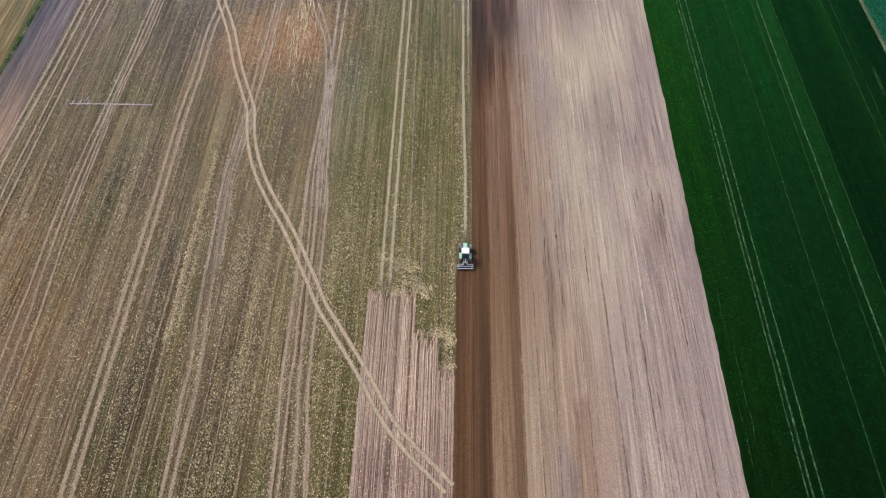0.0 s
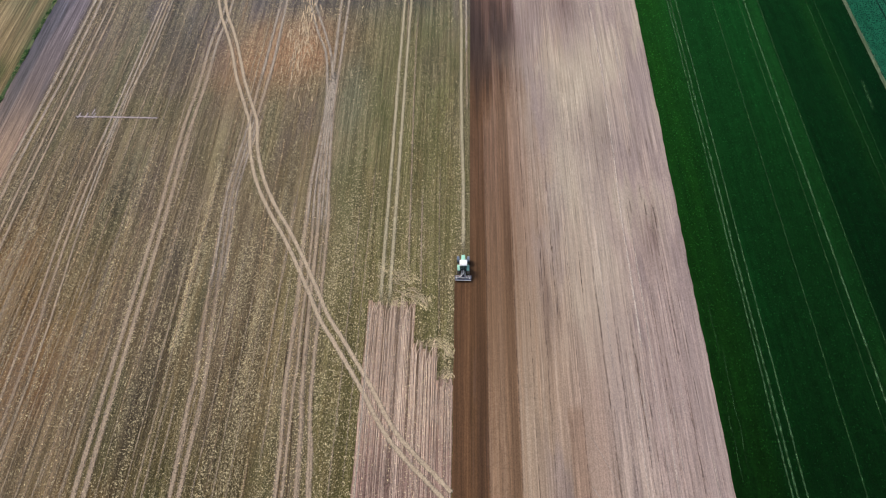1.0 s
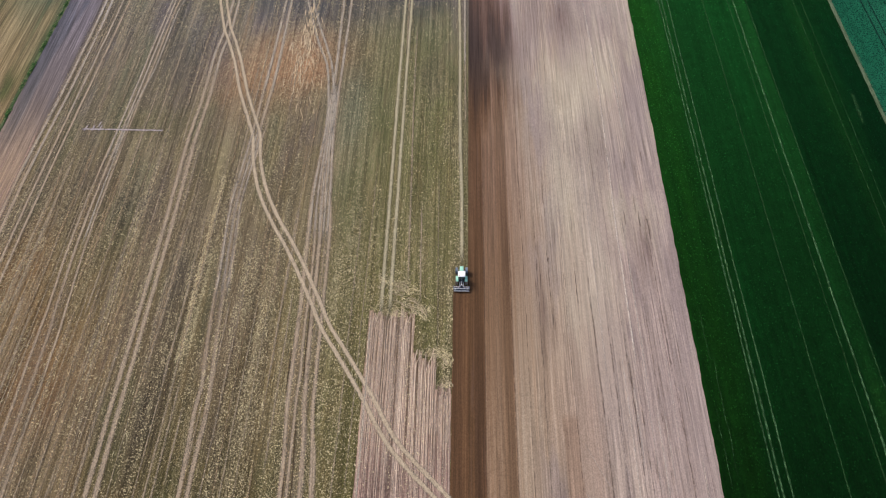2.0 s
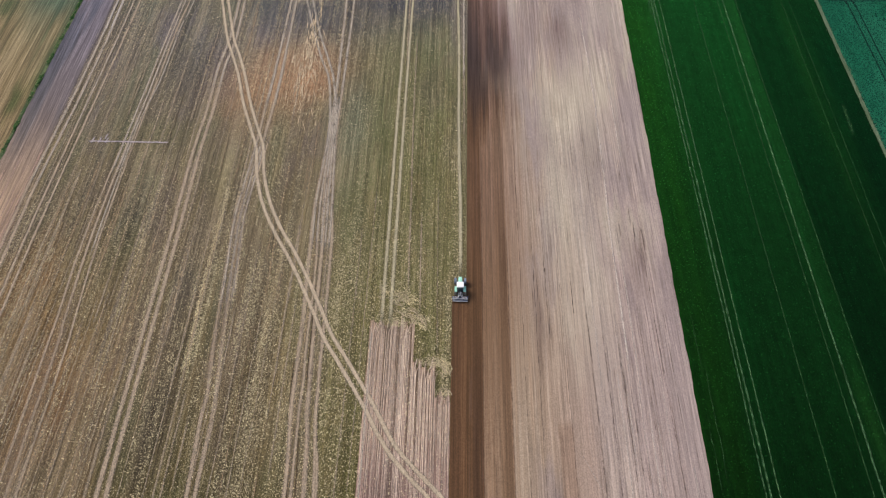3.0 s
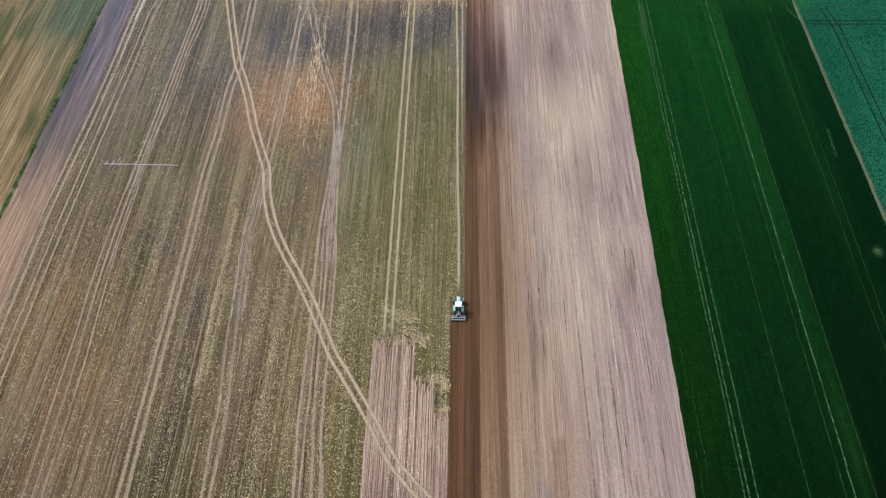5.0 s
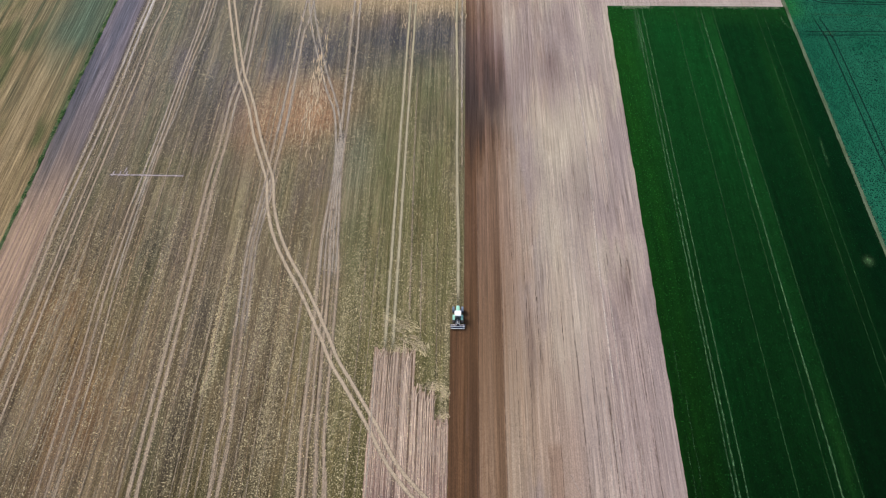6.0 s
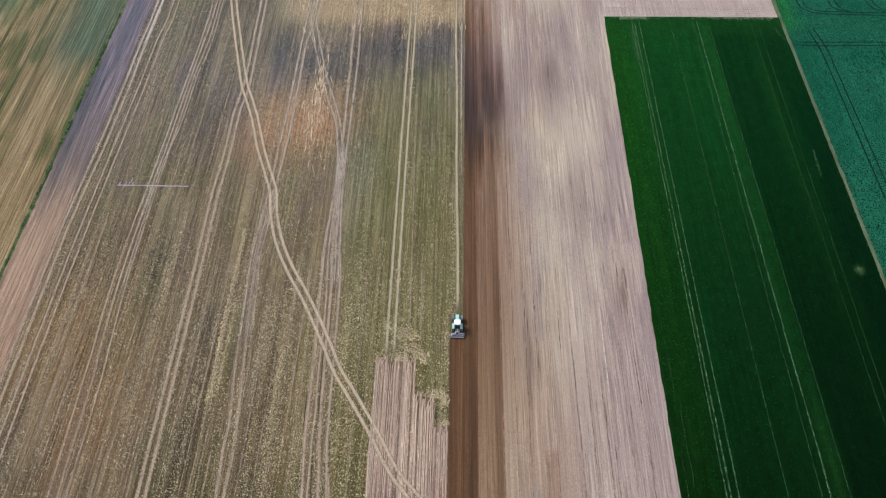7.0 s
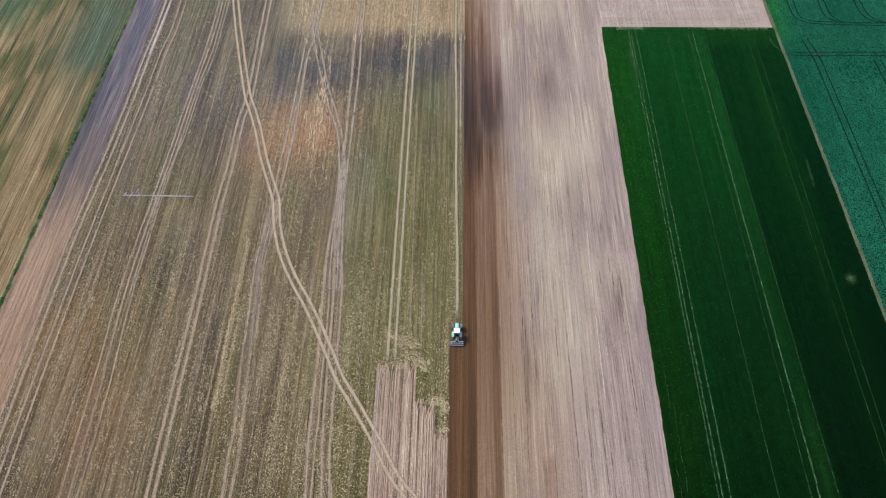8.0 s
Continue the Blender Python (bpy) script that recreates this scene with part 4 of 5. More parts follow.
# ---- furrows and dry lines in the tilled field ----
# one thin open furrow beside each pass of the machine, plain near by and closing up further on
for x0, y0, y1, w in ((9.5, -60, 20, 0.24), (12.1, -60, 122, 0.2), (14.7, -60, 28, 0.22), (17.0, -18, 36, 0.26), (19.8, -60, 24, 0.2), (24.5, -60, 14, 0.36), (27.2, -60, 2, 0.26), (29.8, -60, 4, 0.2), (34.3, -60, 8, 0.2), (37.5, -60, 22, 0.24), (22.0, -18, 8, 0.16)):
    ribbon("furrow", [(x0 - 0.1, y0), (x0 + RNG.uniform(-0.1, 0.1), y0 + 24), (x0 + RNG.uniform(-0.1, 0.1), y1 * 0.4 - 6), (x0 + 0.1, y1)], w * 0.78, M_PASS, tilled, 0.03, 0.6, 0.3, 18.0)
for x0, y0, y1, w in ((4.4, -60, 130, 0.3), (7.0, 14, 122, 0.2), (14.9, 24, 122, 0.2), (17.3, 30, 122, 0.2), (19.7, 16, 80, 0.2), (22.3, 5, 62, 0.16), (25.0, 8, 60, 0.16), (27.9, 20, 60, 0.22), (29.2, 4, 40, 0.14), (33.3, 14, 60, 0.2), (37.8, 16, 90, 0.16),
                      (31.1, -60, -14, 0.26), (32.3, -60, -26, 0.22), (36.0, -60, -24, 0.26), (38.2, -60, -30, 0.2), (40.2, -60, -32, 0.2), (16.2, -60, -32, 0.2), (33.4, -26, 2, 0.2), (35.2, -30, -4, 0.18), (6.4, -60, 40, 0.12), (24.8, 62, 122, 0.26), (19.2, 70, 122, 0.18)):
    ribbon("furrow", straight(x0, y0, y1, 0.002), w, M_FURROW, tilled, 0.03, 0.8, 0.2, 12.0)
for cx, cy, rx, ry, n in ((16, -6, 1.6, 7, 16), (17, 10, 1.5, 9, 10), (37.8, 12, 2.0, 9, 22), (30, -28, 6, 12, 16), (34, 30, 3, 14, 12), (28, 92, 4, 9, 6)):
    for _ in range(n):
        x0, y0, span = RNG.normal(cx, rx), RNG.normal(cy, ry), RNG.uniform(2, 9)
        ribbon("furrow", straight(x0, y0, y0 + span, 0.004), RNG.uniform(0.12, 0.26), M_DARK_STREAK, tilled, 0.025, 1.0, 0.3)
for _ in range(34):
    x0, y0 = RNG.uniform(29, 42), RNG.uniform(-64, -16)
    ribbon("furrow", straight(x0, y0, y0 + RNG.uniform(14, 34), 0.004), RNG.uniform(0.1, 0.24), M_PALE_LINE if RNG.random() < 0.3 else M_FURROW, tilled, 0.025, 1.5, 0.1)
for pts, w in (([(31.2, -16), (31.3, 4), (31.3, 15), (31.6, 28), (31.8, 40), (32.0, 56), (31.8, 72), (31.4, 90)], 0.42), ([(36.0, 36), (36.0, 72)], 0.34), ([(25.8, -20), (25.9, 40)], 0.16), ([(20.6, -29.5), (25.2, -39)], 0.1), ([(19.9, -37.5), (23.4, -43)], 0.14), ([(36.8, 40), (37.2, 110)], 0.18)):
    ribbon("furrow", pts, w, M_PALE_LINE, tilled, 0.03)

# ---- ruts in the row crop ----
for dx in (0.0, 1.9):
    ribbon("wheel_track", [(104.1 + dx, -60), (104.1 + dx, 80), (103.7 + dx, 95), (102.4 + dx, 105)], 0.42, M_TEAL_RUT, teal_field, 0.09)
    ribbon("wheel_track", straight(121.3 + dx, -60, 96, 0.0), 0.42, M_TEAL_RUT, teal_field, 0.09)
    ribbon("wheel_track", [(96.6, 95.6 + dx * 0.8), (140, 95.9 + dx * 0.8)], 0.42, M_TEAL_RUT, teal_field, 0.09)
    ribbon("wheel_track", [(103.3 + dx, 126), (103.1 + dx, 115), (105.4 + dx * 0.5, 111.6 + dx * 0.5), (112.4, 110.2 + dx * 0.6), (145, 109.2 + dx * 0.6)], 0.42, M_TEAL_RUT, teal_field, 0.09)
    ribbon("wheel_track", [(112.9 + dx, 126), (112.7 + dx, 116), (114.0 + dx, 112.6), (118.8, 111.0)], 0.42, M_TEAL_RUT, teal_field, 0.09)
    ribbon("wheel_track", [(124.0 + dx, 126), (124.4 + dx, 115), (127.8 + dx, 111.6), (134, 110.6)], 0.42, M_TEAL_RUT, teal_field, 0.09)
ribbon("wheel_track", [(101.0, 105.2), (128.2, 104.1), (145, 103.6)], 0.7, M_CROP_FAINT, teal_field, 0.09)
for pts, w in (([(51.6, 107.6), (51.2, 98), (51.0, 86)], 1.5), ([(48.4, 107.7), (55.6, 107.6)], 1.3), ([(91.1, 56), (90.6, 45)], 0.8), ([(91.2, 18.8), (91.4, 17.0)], 1.0)):
    ribbon("wheel_track", pts, w, M_CROP_FAINT, green_field, 0.09, 0.8, 0.25)
# loops of a machine that turned on the headland
for n in range(13):
    cx = 44 + 1.7 * n + RNG.uniform(-0.4, 0.4)
    top = 113.5 + RNG.uniform(0, 3)
    ribbon("furrow", [(cx, 126), (cx + 0.1, top + 2), (cx + 0.9, top), (cx + 1.7, top + 2), (cx + 1.9, 126)], 0.34, M_PALE_LINE, headland, 0.03, 0.6, 0.15)
for n in range(5):
    y0 = 109.4 + 0.9 * n + RNG.uniform(-0.3, 0.3)
    ribbon("furrow", [(44, y0), (68, y0 + RNG.uniform(-0.3, 0.3)), (93, y0)], RNG.uniform(0.16, 0.3), (M_PALE_LINE, M_DARK_STREAK)[n % 2], headland, 0.03, 1.5, 0.1)
ribbon("wheel_track", [(103.6, 96.6), (106.8, 96.6)], 1.3, M_CROP_FAINT, teal_field, 0.11)
ribbon("wheel_track", [(93.2, 105), (93.9, 100), (96.2, 97.0)], 0.7, M_CROP_FAINT, green_field, 0.2)

# ---- harrowed patch with its rows and ridges ----
def patch_top(x):
    return -5.0 if x < -8.8 else (-13.6 if x < -4.4 else -19.6)


patch = sheet("field_harrowed_patch", border(-17.0, 0.004), border(-1.6, 0.002), -140, -21.5, M_HARROW, harrow_colour, (0.4, 0.8), lift=0.02, thick=0.2, ragged=0.12)
tagged(patch, "pale harrowed patch of ridged earth in the stubble", "field", kind="structure")
M_RIDGE = soil_material("ridge_earth", 0.16, 0.05, 0.28, 2.2)
M_ROW = track_material("harrow_row", tone(210, 188, 168), tone(176, 150, 132), 0.5, 0.3, 0.62)


def worked_rows():
    x = -16.8
    while x < -1.9:
        w = RNG.uniform(0.4, 0.75)
        top = patch_top(x) + RNG.uniform(-2.2, 0.2)
        if top > -21.5:
            sheet("harrowed_row", border(x - w * 0.55, 0.002), border(x + w * 0.55, 0.002), -21.7, top, M_HARROW, harrow_colour, (0.3, 0.7), lift=0.018, thick=0.1, parent=patch, ragged=0.06)
        ribbon("harrowed_row", [(x, RNG.uniform(-44, -28)), (x + RNG.uniform(-0.1, 0.1), top + RNG.uniform(0.4, 2.6))], w * RNG.uniform(0.6, 1.0), M_ROW, patch, 0.03, 0.8, 0.2)
        x += w * 0.8


def ridge_rows():
    x = -16.9
    while x < -1.75:
        top = patch_top(x) + RNG.uniform(-2.4, 1.6)
        foot = RNG.uniform(-62, -26) if RNG.random() < 0.5 else -62
        col = tone(214, 190, 168) if RNG.random() > 0.36 else tone(96, 78, 62)
        w, h = RNG.uniform(0.07, 0.16), RNG.uniform(0.02, 0.05)
        ys = np.arange(foot, top, 0.7)
        wob = 0.14 * (fbm(ys * 0.25, ys * 0 + x * 7, 41) - 0.5)
        if top > -21:
            wob = wob + 0.9 * step(ys, top - 3.0, top) ** 2 * RNG.uniform(-0.5, 1.0)
        verts, i = [], np.arange(len(ys) * 3).reshape(-1, 3)
        for k, (u, r) in enumerate(((-0.5, 0), (0, 1), (0.5, 0))):
            xx = x + wob + u * w * (0.3 + 1.4 * fbm(ys * 0.5, ys * 0 + x * 3 + k, 42))
            verts.append(np.stack([xx, ys, height(xx, ys) + 0.034 + r * h * (0.2 + 1.4 * fbm(ys * 0.7, ys * 0 + x, 43))], -1))
        verts = np.stack(verts, 1).reshape(-1, 3)
        faces = np.stack([i[:-1, :-1], i[:-1, 1:], i[1:, 1:], i[1:, :-1]], -1).reshape(-1, 4)
        mesh_object("ridge", verts, faces, M_RIDGE, patch, lerp(np.zeros((len(verts), 3)) + col, tone(160, 132, 124), 0.45 * step(verts[:, 1], -26, -38)))
        x += RNG.uniform(0.13, 0.3)


worked_rows()
ridge_rows()
ribbon("harrowed_row", [(-16.75, -62), (-16.6, -30), (-16.85, -5.0)], 0.3, M_TRACK_PALE, patch, 0.06, 0.8, 0.1)
M_STRAW_WISP = track_material("straw_wisp", tone(236, 214, 180), tone(198, 168, 132), 0.82, 0.08, 0.36)
# dragged wisps of straw on the dry orange ground and at the far turning place
for cx, cy, sx_, sy_, lean, n in ((-38.7, 71, 0.9, 8, -0.06, 110), (-41.0, 63, 1.8, 6, 0.1, 26), (-35.5, 64, 1.2, 7, -0.3, 30), (-48.0, 116, 2.4, 6, -0.25, 46), (-24, 110, 8, 5, 0.02, 120), (-8, 108, 4, 6, 0.0, 50), (-44, 100, 2.0, 6, -0.2, 14)):
    for _ in range(n):
        px_, py_ = RNG.normal(cx, sx_), RNG.normal(cy, sy_)
        tilt, long = RNG.normal(lean, 0.1), RNG.uniform(1.4, 5.0)
        bend = RNG.normal(0, 0.07)
        ribbon("straw_swath", [(px_, py_), (px_ + tilt * long * 0.5 + bend, py_ + long * 0.5), (px_ + tilt * long, py_ + long)], RNG.uniform(0.1, 0.24), M_STRAW_WISP, stubble, 0.05, 0.6, 0.15)

# arcs of straw dragged round where the harrow was lifted and turned
def arc(cx, cy, r, a0, a1, squash=1.0):
    a = np.radians(np.linspace(a0, a1, 6))
    return np.stack([cx + r * np.cos(a), cy + r * squash * np.sin(a)], -1)


for cx, cy, r0, r1, a0, a1, n in ((-10.4, -7.0, 1.4, 4.6, -10, 95, 16), (-13.0, -5.5, 1.5, 5.0, 20, 110, 9), (-16.6, -1.2, 1.2, 3.0, 20, 80, 6), (-12.6, -1.6, 1.2, 3.0, 10, 100, 9), (-5.0, -17.2, 1.4, 3.8, 0, 110, 12), (-2.9, -20.4, 0.6, 1.6, 0, 110, 6)):
    for _ in range(n):
        r, start = RNG.uniform(r0, r1), RNG.uniform(a0, a1 - 35)
        ribbon("straw_swath", arc(cx, cy, r, start, start + RNG.uniform(25, 55), 1.15), RNG.uniform(0.08, 0.2), M_SWATH, stubble, 0.06, 0.4, 0.3)

# ---- loose straw, leaves and weeds ----
def scatter(n, x0, x1, y0, y1):
    return RNG.uniform(x0, x1, n), RNG.uniform(y0, y1, n)


x, y = scatter(620000, -103.5, 1.0, -48, 128)
dense = 0.11 + 0.85 * step(fbm(x / 0.6, y / 26, 51), 0.42, 0.66) * step(fbm(x / 4, y / 16, 52), 0.36, 0.6) * (0.6 + 0.6 * step(x, -70, -45))
for bx, bw, by0, by1 in ((-50.8, 0.7, -14, 30), (-49.6, 0.35, -12, 8), (-49.0, 0.3, 10, 60), (-37.5, 1.2, -48, 12), (-21.5, 2.0, -48, 60), (-87, 1.2, -10, 24), (-66.5, 1.0, -20, 40), (-40, 6, 50, 80)):
    dense = dense + 0.5 * np.exp(-(((x - bx) / bw) ** 2)) * (y > by0) * (y < by1)
dense *= (0.8 - 0.65 * step(x, -94.5, -96)) * (1 - 0.5 * step(y, -20, -36)) * (1 - 0.6 * step(x, -27, -19) * step(y, -2, 8)) * (1 - 0.55 * blob(x, y, -20, -22, 4.5, 26)) * (1 - 0.62 * step(y, 0, 40))
keep = (RNG.random(len(x)) < dense) & (x > -95.2) & ~((x < -1.5) & (x > -17) & (y < -5 - 7.5 * (x > -7.3) - 7 * (x > -4.5)) & (RNG.random(len(x)) < 0.5)) & ~((x > -1.6) & (y < 5))
x, y = x[keep], y[keep]
# thicker lines and heaps of straw
for cx, spread_, y0, y1, n in ((-50.8, 0.4, -16, 28, 2600), (-49.3, 0.2, -14, 8, 500), (-84.0, 0.35, 7.5, 11, 130), (-83.4, 0.3, 18, 24, 60), (-29.6, 0.4, -46, 0, 900), (-27.1, 0.5, -46, 0, 900), (-25.3, 0.4, -46, 0, 900), (-24.2, 0.5, -28, -19, 260), (-31.6, 0.8, -46, -4, 900), (-21.4, 1.3, -46, 20, 1500), (-36.5, 1.2, -46, 14, 1600), (-40.5, 0.5, -46, 0, 700), (-17.6, 0.5, -46, 26, 700), (-8.0, 0.25, -4, 24, 260), (-66.4, 0.7, -30, 24, 700), (-53.4, 0.5, -46, -6, 600)):
    x, y = np.append(x, RNG.normal(cx, spread_, n)), np.append(y, RNG.uniform(y0, y1, n))
size = 0.08 + 0.16 * RNG.random(len(x)) ** 2.2
straw = bits("straw_litter", x, y, size * 1.5, size * 0.8, 0.05, M_STRAWBIT)
tagged(straw, "pale chopped straw strewn over the stubble", "straw")

# straw dragged round in fans at the harrow's turning places
def fan(cx, cy, r0, r1, a0, a1, n):
    r, a = RNG.uniform(r0, r1, n), np.radians(RNG.uniform(a0, a1, n))
    return cx + r * np.cos(a), cy + r * np.sin(a), a + np.pi / 2 + RNG.normal(0, 0.35, n)


fans = [fan(-11.4, -1.8, 1.2, 3.6, 10, 150, 520), fan(-15.2, 0.0, 1.4, 3.0, 20, 110, 170), fan(-8.6, -6.6, 1.0, 3.2, -10, 110, 330),
        fan(-12.5, -6.5, 0.5, 5.0, 20, 160, 500), fan(-4.2, -15.4, 1.0, 3.0, -20, 130, 420), fan(-5.5, -14.6, 0.3, 2.2, 20, 160, 220), fan(-3.0, -20.5, 0.3, 1.8, 20, 160, 160), fan(-6.4, -5.0, 0.3, 1.8, 20, 80, 80)]
x, y, lay = (np.concatenate(v) for v in zip(*fans))
few = RNG.random(len(x)) < 0.6
x, y, lay = x[few], y[few], lay[few]
long_ = RNG.uniform(0.25, 0.9, len(x))
drag = bits("dragged_straw", x, y, long_, RNG.uniform(0.04, 0.1, len(x)), 0.05, M_STRAWBIT, None, 0.04, lay)
tagged(drag, "dragged straw fanned out at the harrow's turning marks", "straw")

# clods on the worked earth
x, y = scatter(42000, -1.4, 42.0, -46, 120)
keep = RNG.random(len(x)) < 0.2 + 0.8 * step(fbm(x / 2, y / 30, 53), 0.45, 0.7)
keep &= ~((x < 1.6) & (y > -0.5)) & (x > 1.6)
x, y = x[keep], y[keep]
size = RNG.uniform(0.05, 0.13, len(x))
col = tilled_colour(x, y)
col[x < 1.3] = fresh_colour(x[x < 1.3], y[x < 1.3])
clod = bits("soil_clods", x, y, size, size, size * 0.5, M_LEAFBIT, col * RNG.uniform(0.75, 1.15, (len(x), 1)), 0.02)
tagged(clod, "small clods of earth on the tilled field", "soil")

x, y = scatter(36000, 43.2, 95.2, -46, 108)
keep = x > GREEN_EDGE(y) + 0.2
for xa, ka, wa in GAPS:
    keep &= np.abs(x - xa - ka * y) > wa * 0.6 + 0.1
x, y = x[keep], y[keep]
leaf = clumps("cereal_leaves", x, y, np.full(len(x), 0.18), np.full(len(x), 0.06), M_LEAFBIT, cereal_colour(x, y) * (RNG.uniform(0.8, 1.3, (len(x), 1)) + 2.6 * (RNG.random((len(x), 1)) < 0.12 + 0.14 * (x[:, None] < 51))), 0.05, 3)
tagged(leaf, "dark green cereal leaves standing close together", "crop")

x, y = scatter(16000, 96.7, 138, 2, 126)
keep = x - 96 < (y - 4) * 0.36 + 8
x, y = x[keep], y[keep]
crop = clumps("row_crop_plants", x, y, np.full(len(x), 0.19), np.full(len(x), 0.1), M_LEAFBIT, teal_colour(x, y) * RNG.uniform(0.75, 1.25, (len(x), 1)), 0.05, 4)
tagged(crop, "blue-green leafy plants with dark gaps between them", "crop")

y = RNG.uniform(-30, 126, 3600)
x = VERGE_EDGE(y) + RNG.normal(-0.08, 0.24, len(y))
tuft = fbm(y / 2.0, y * 0, 54)
keep = RNG.random(len(x)) < 0.25 + step(tuft, 0.4, 0.7)
x, y, tuft = x[keep], y[keep], tuft[keep]
col = lerp(np.zeros((len(x), 3)) + tone(60, 104, 52), tone(150, 160, 108), (RNG.random(len(x)) < 0.2) * 1.0)
weeds = clumps("verge_weeds", x, y, 0.1 + 0.2 * tuft, 0.06 + 0.16 * tuft, M_LEAFBIT, col, 0.05, 5)
tagged(weeds, "tufts of green weeds and grass along the verge", "weeds")

y = RNG.uniform(0, 126, 2200)
x = 96.1 + RNG.normal(0, 0.3, len(y))
grass = clumps("margin_grass", x, y, np.full(len(x), 0.16), np.full(len(x), 0.14), M_LEAFBIT, margin_colour(x, y), 0.03, 3)
tagged(grass, "dry grass on the margin between the crops", "grass")

# ragged, flattened crop at the headland
x = np.concatenate([RNG.uniform(48.0, 56, 700), RNG.uniform(74, 94, 420), RNG.uniform(44, 95, 160)])
y = GREEN_TOP - 0.2 - np.abs(RNG.normal(0, 0.55, len(x)))
size = RNG.uniform(0.08, 0.22, len(x))
col = lerp(np.zeros((len(x), 3)) + tone(104, 134, 92), tone(168, 166, 140), RNG.random(len(x)) * 0.8)
flat = bits("flattened_crop", x, y, size, size * 1.6, 0.06, M_LEAFBIT, col, 0.07)
tagged(flat, "pale flattened stalks along the headland edge", "crop")


# ---- tractor and harrow ----
def part(name, bm, mat, parent, label="", smooth=False):
    me = bpy.data.meshes.new(name)
    bm.to_mesh(me)
    bm.free()
    me.materials.append(mat)
    if smooth:
        for p in me.polygons:
            p.use_smooth = True
    ob = new(name, me)
    ob.parent = parent
    if label:
        tagged(ob, label)
    return ob


def box(bm, centre, size, bevel=0.02, turn=None, taper=None):
    """A bevelled block; taper narrows its +y end."""
    made = bmesh.ops.create_cube(bm, size=1.0)["verts"]
    for v in made:
        v.co = Vector((v.co.x * size[0], v.co.y * size[1], v.co.z * size[2]))
        if taper and v.co.y > 0:
            v.co.x *= taper[0]
            v.co.z = -size[2] / 2 + (v.co.z + size[2] / 2) * taper[1]
    if turn:
        bmesh.ops.rotate(bm, verts=made, cent=(0, 0, 0), matrix=Euler([radians(a) for a in turn]).to_matrix())
    bmesh.ops.translate(bm, verts=made, vec=centre)
    if bevel:
        edges = list({e for v in made for e in v.link_edges})
        bmesh.ops.bevel(bm, geom=edges, offset=bevel, segments=2, affect="EDGES", profile=0.6)
    return bm


def rod(bm, a, b, r, sides=10, r2=None):
    """A round bar from a to b."""
    a, b = Vector(a), Vector(b)
    d = b - a
    made = bmesh.ops.create_cone(bm, cap_ends=True, segments=sides, radius1=r, radius2=r if r2 is None else r2, depth=d.length)["verts"]
    bmesh.ops.transform(bm, verts=made, matrix=Matrix.Translation((a + b) / 2) @ d.to_track_quat("Z", "Y").to_matrix().to_4x4())
    return bm


def lathe(bm, profile, centre, sides=28):
    """Turned body round the x axis: profile of (x, radius)."""
    rings = []
    for k in range(sides):
        a = 2 * math.pi * k / sides
        rings.append([bm.verts.new((centre[0] + px, centre[1] + r * math.cos(a), centre[2] + r * math.sin(a))) for px, r in profile])
    for k in range(sides):
        p, q = rings[k], rings[(k + 1) % sides]
        for m in range(len(profile) - 1):
            bm.faces.new((p[m], p[m + 1], q[m + 1], q[m]))
    return bm


M_MINT = plain_material("mint_green_paint", tone(172, 232, 208), 0.35, 0.0, 0.08, 0.08)
M_DEEP = plain_material("dark_green_paint", tone(30, 84, 60), 0.45, 0.0, 0.12, 0.25)
M_WHITE = plain_material("white_roof_paint", (0.86, 0.86, 0.85), 0.4, 0.0, 0.03, 0.0)
M_RUBBER = plain_material("tyre_rubber", (0.045, 0.055, 0.08), 0.7, 0.0, 0.2, 0.3)
M_RIM = plain_material("pale_rim_paint", (0.55, 0.56, 0.54), 0.5, 0.1, 0.1, 0.3)
M_IRON = plain_material("dark_iron", (0.05, 0.052, 0.058), 0.6, 0.5, 0.2, 0.2)
M_STEEL = plain_material("scoured_steel", (0.66, 0.67, 0.7), 0.45, 0.2, 0.15, 0.1)
M_INDIGO = plain_material("dark_blue_paint", tone(44, 56, 92), 0.5, 0.1, 0.2, 0.15)
M_BLUE = plain_material("blue_grey_paint", tone(130, 150, 186), 0.5, 0.1, 0.15, 0.25)
M_DUSTY = plain_material("dusty_hopper_lid", tone(214, 200, 192), 0.7, 0.0, 0.15, 0.4)
M_FENDER = plain_material("blue_grey_plastic", (0.13, 0.17, 0.24), 0.4, 0.0, 0.15, 0.15)
M_RUBBER_DUSTY = plain_material("dusty_tyre_rubber", (0.12, 0.1, 0.085), 0.85, 0.0, 0.25, 0.9)
M_AMBER = plain_material("amber_lens", (0.6, 0.22, 0.03), 0.3, 0.0, 0.05, 0.0)
M_GLASS, gnt, gb = material("cab_glass")
gb.inputs["Base Color"].default_value = (0.55, 0.68, 0.66, 1)
gb.inputs["Roughness"].default_value = 0.06
gb.inputs["Transmission Weight"].default_value = 0.9
gb.inputs["IOR"].default_value = 1.45

TRACTOR_X = 0.05
REAR_Y, FRONT_Y = 1.65, 3.95
ground_z = float(height(TRACTOR_X, 2.5)) + 0.03


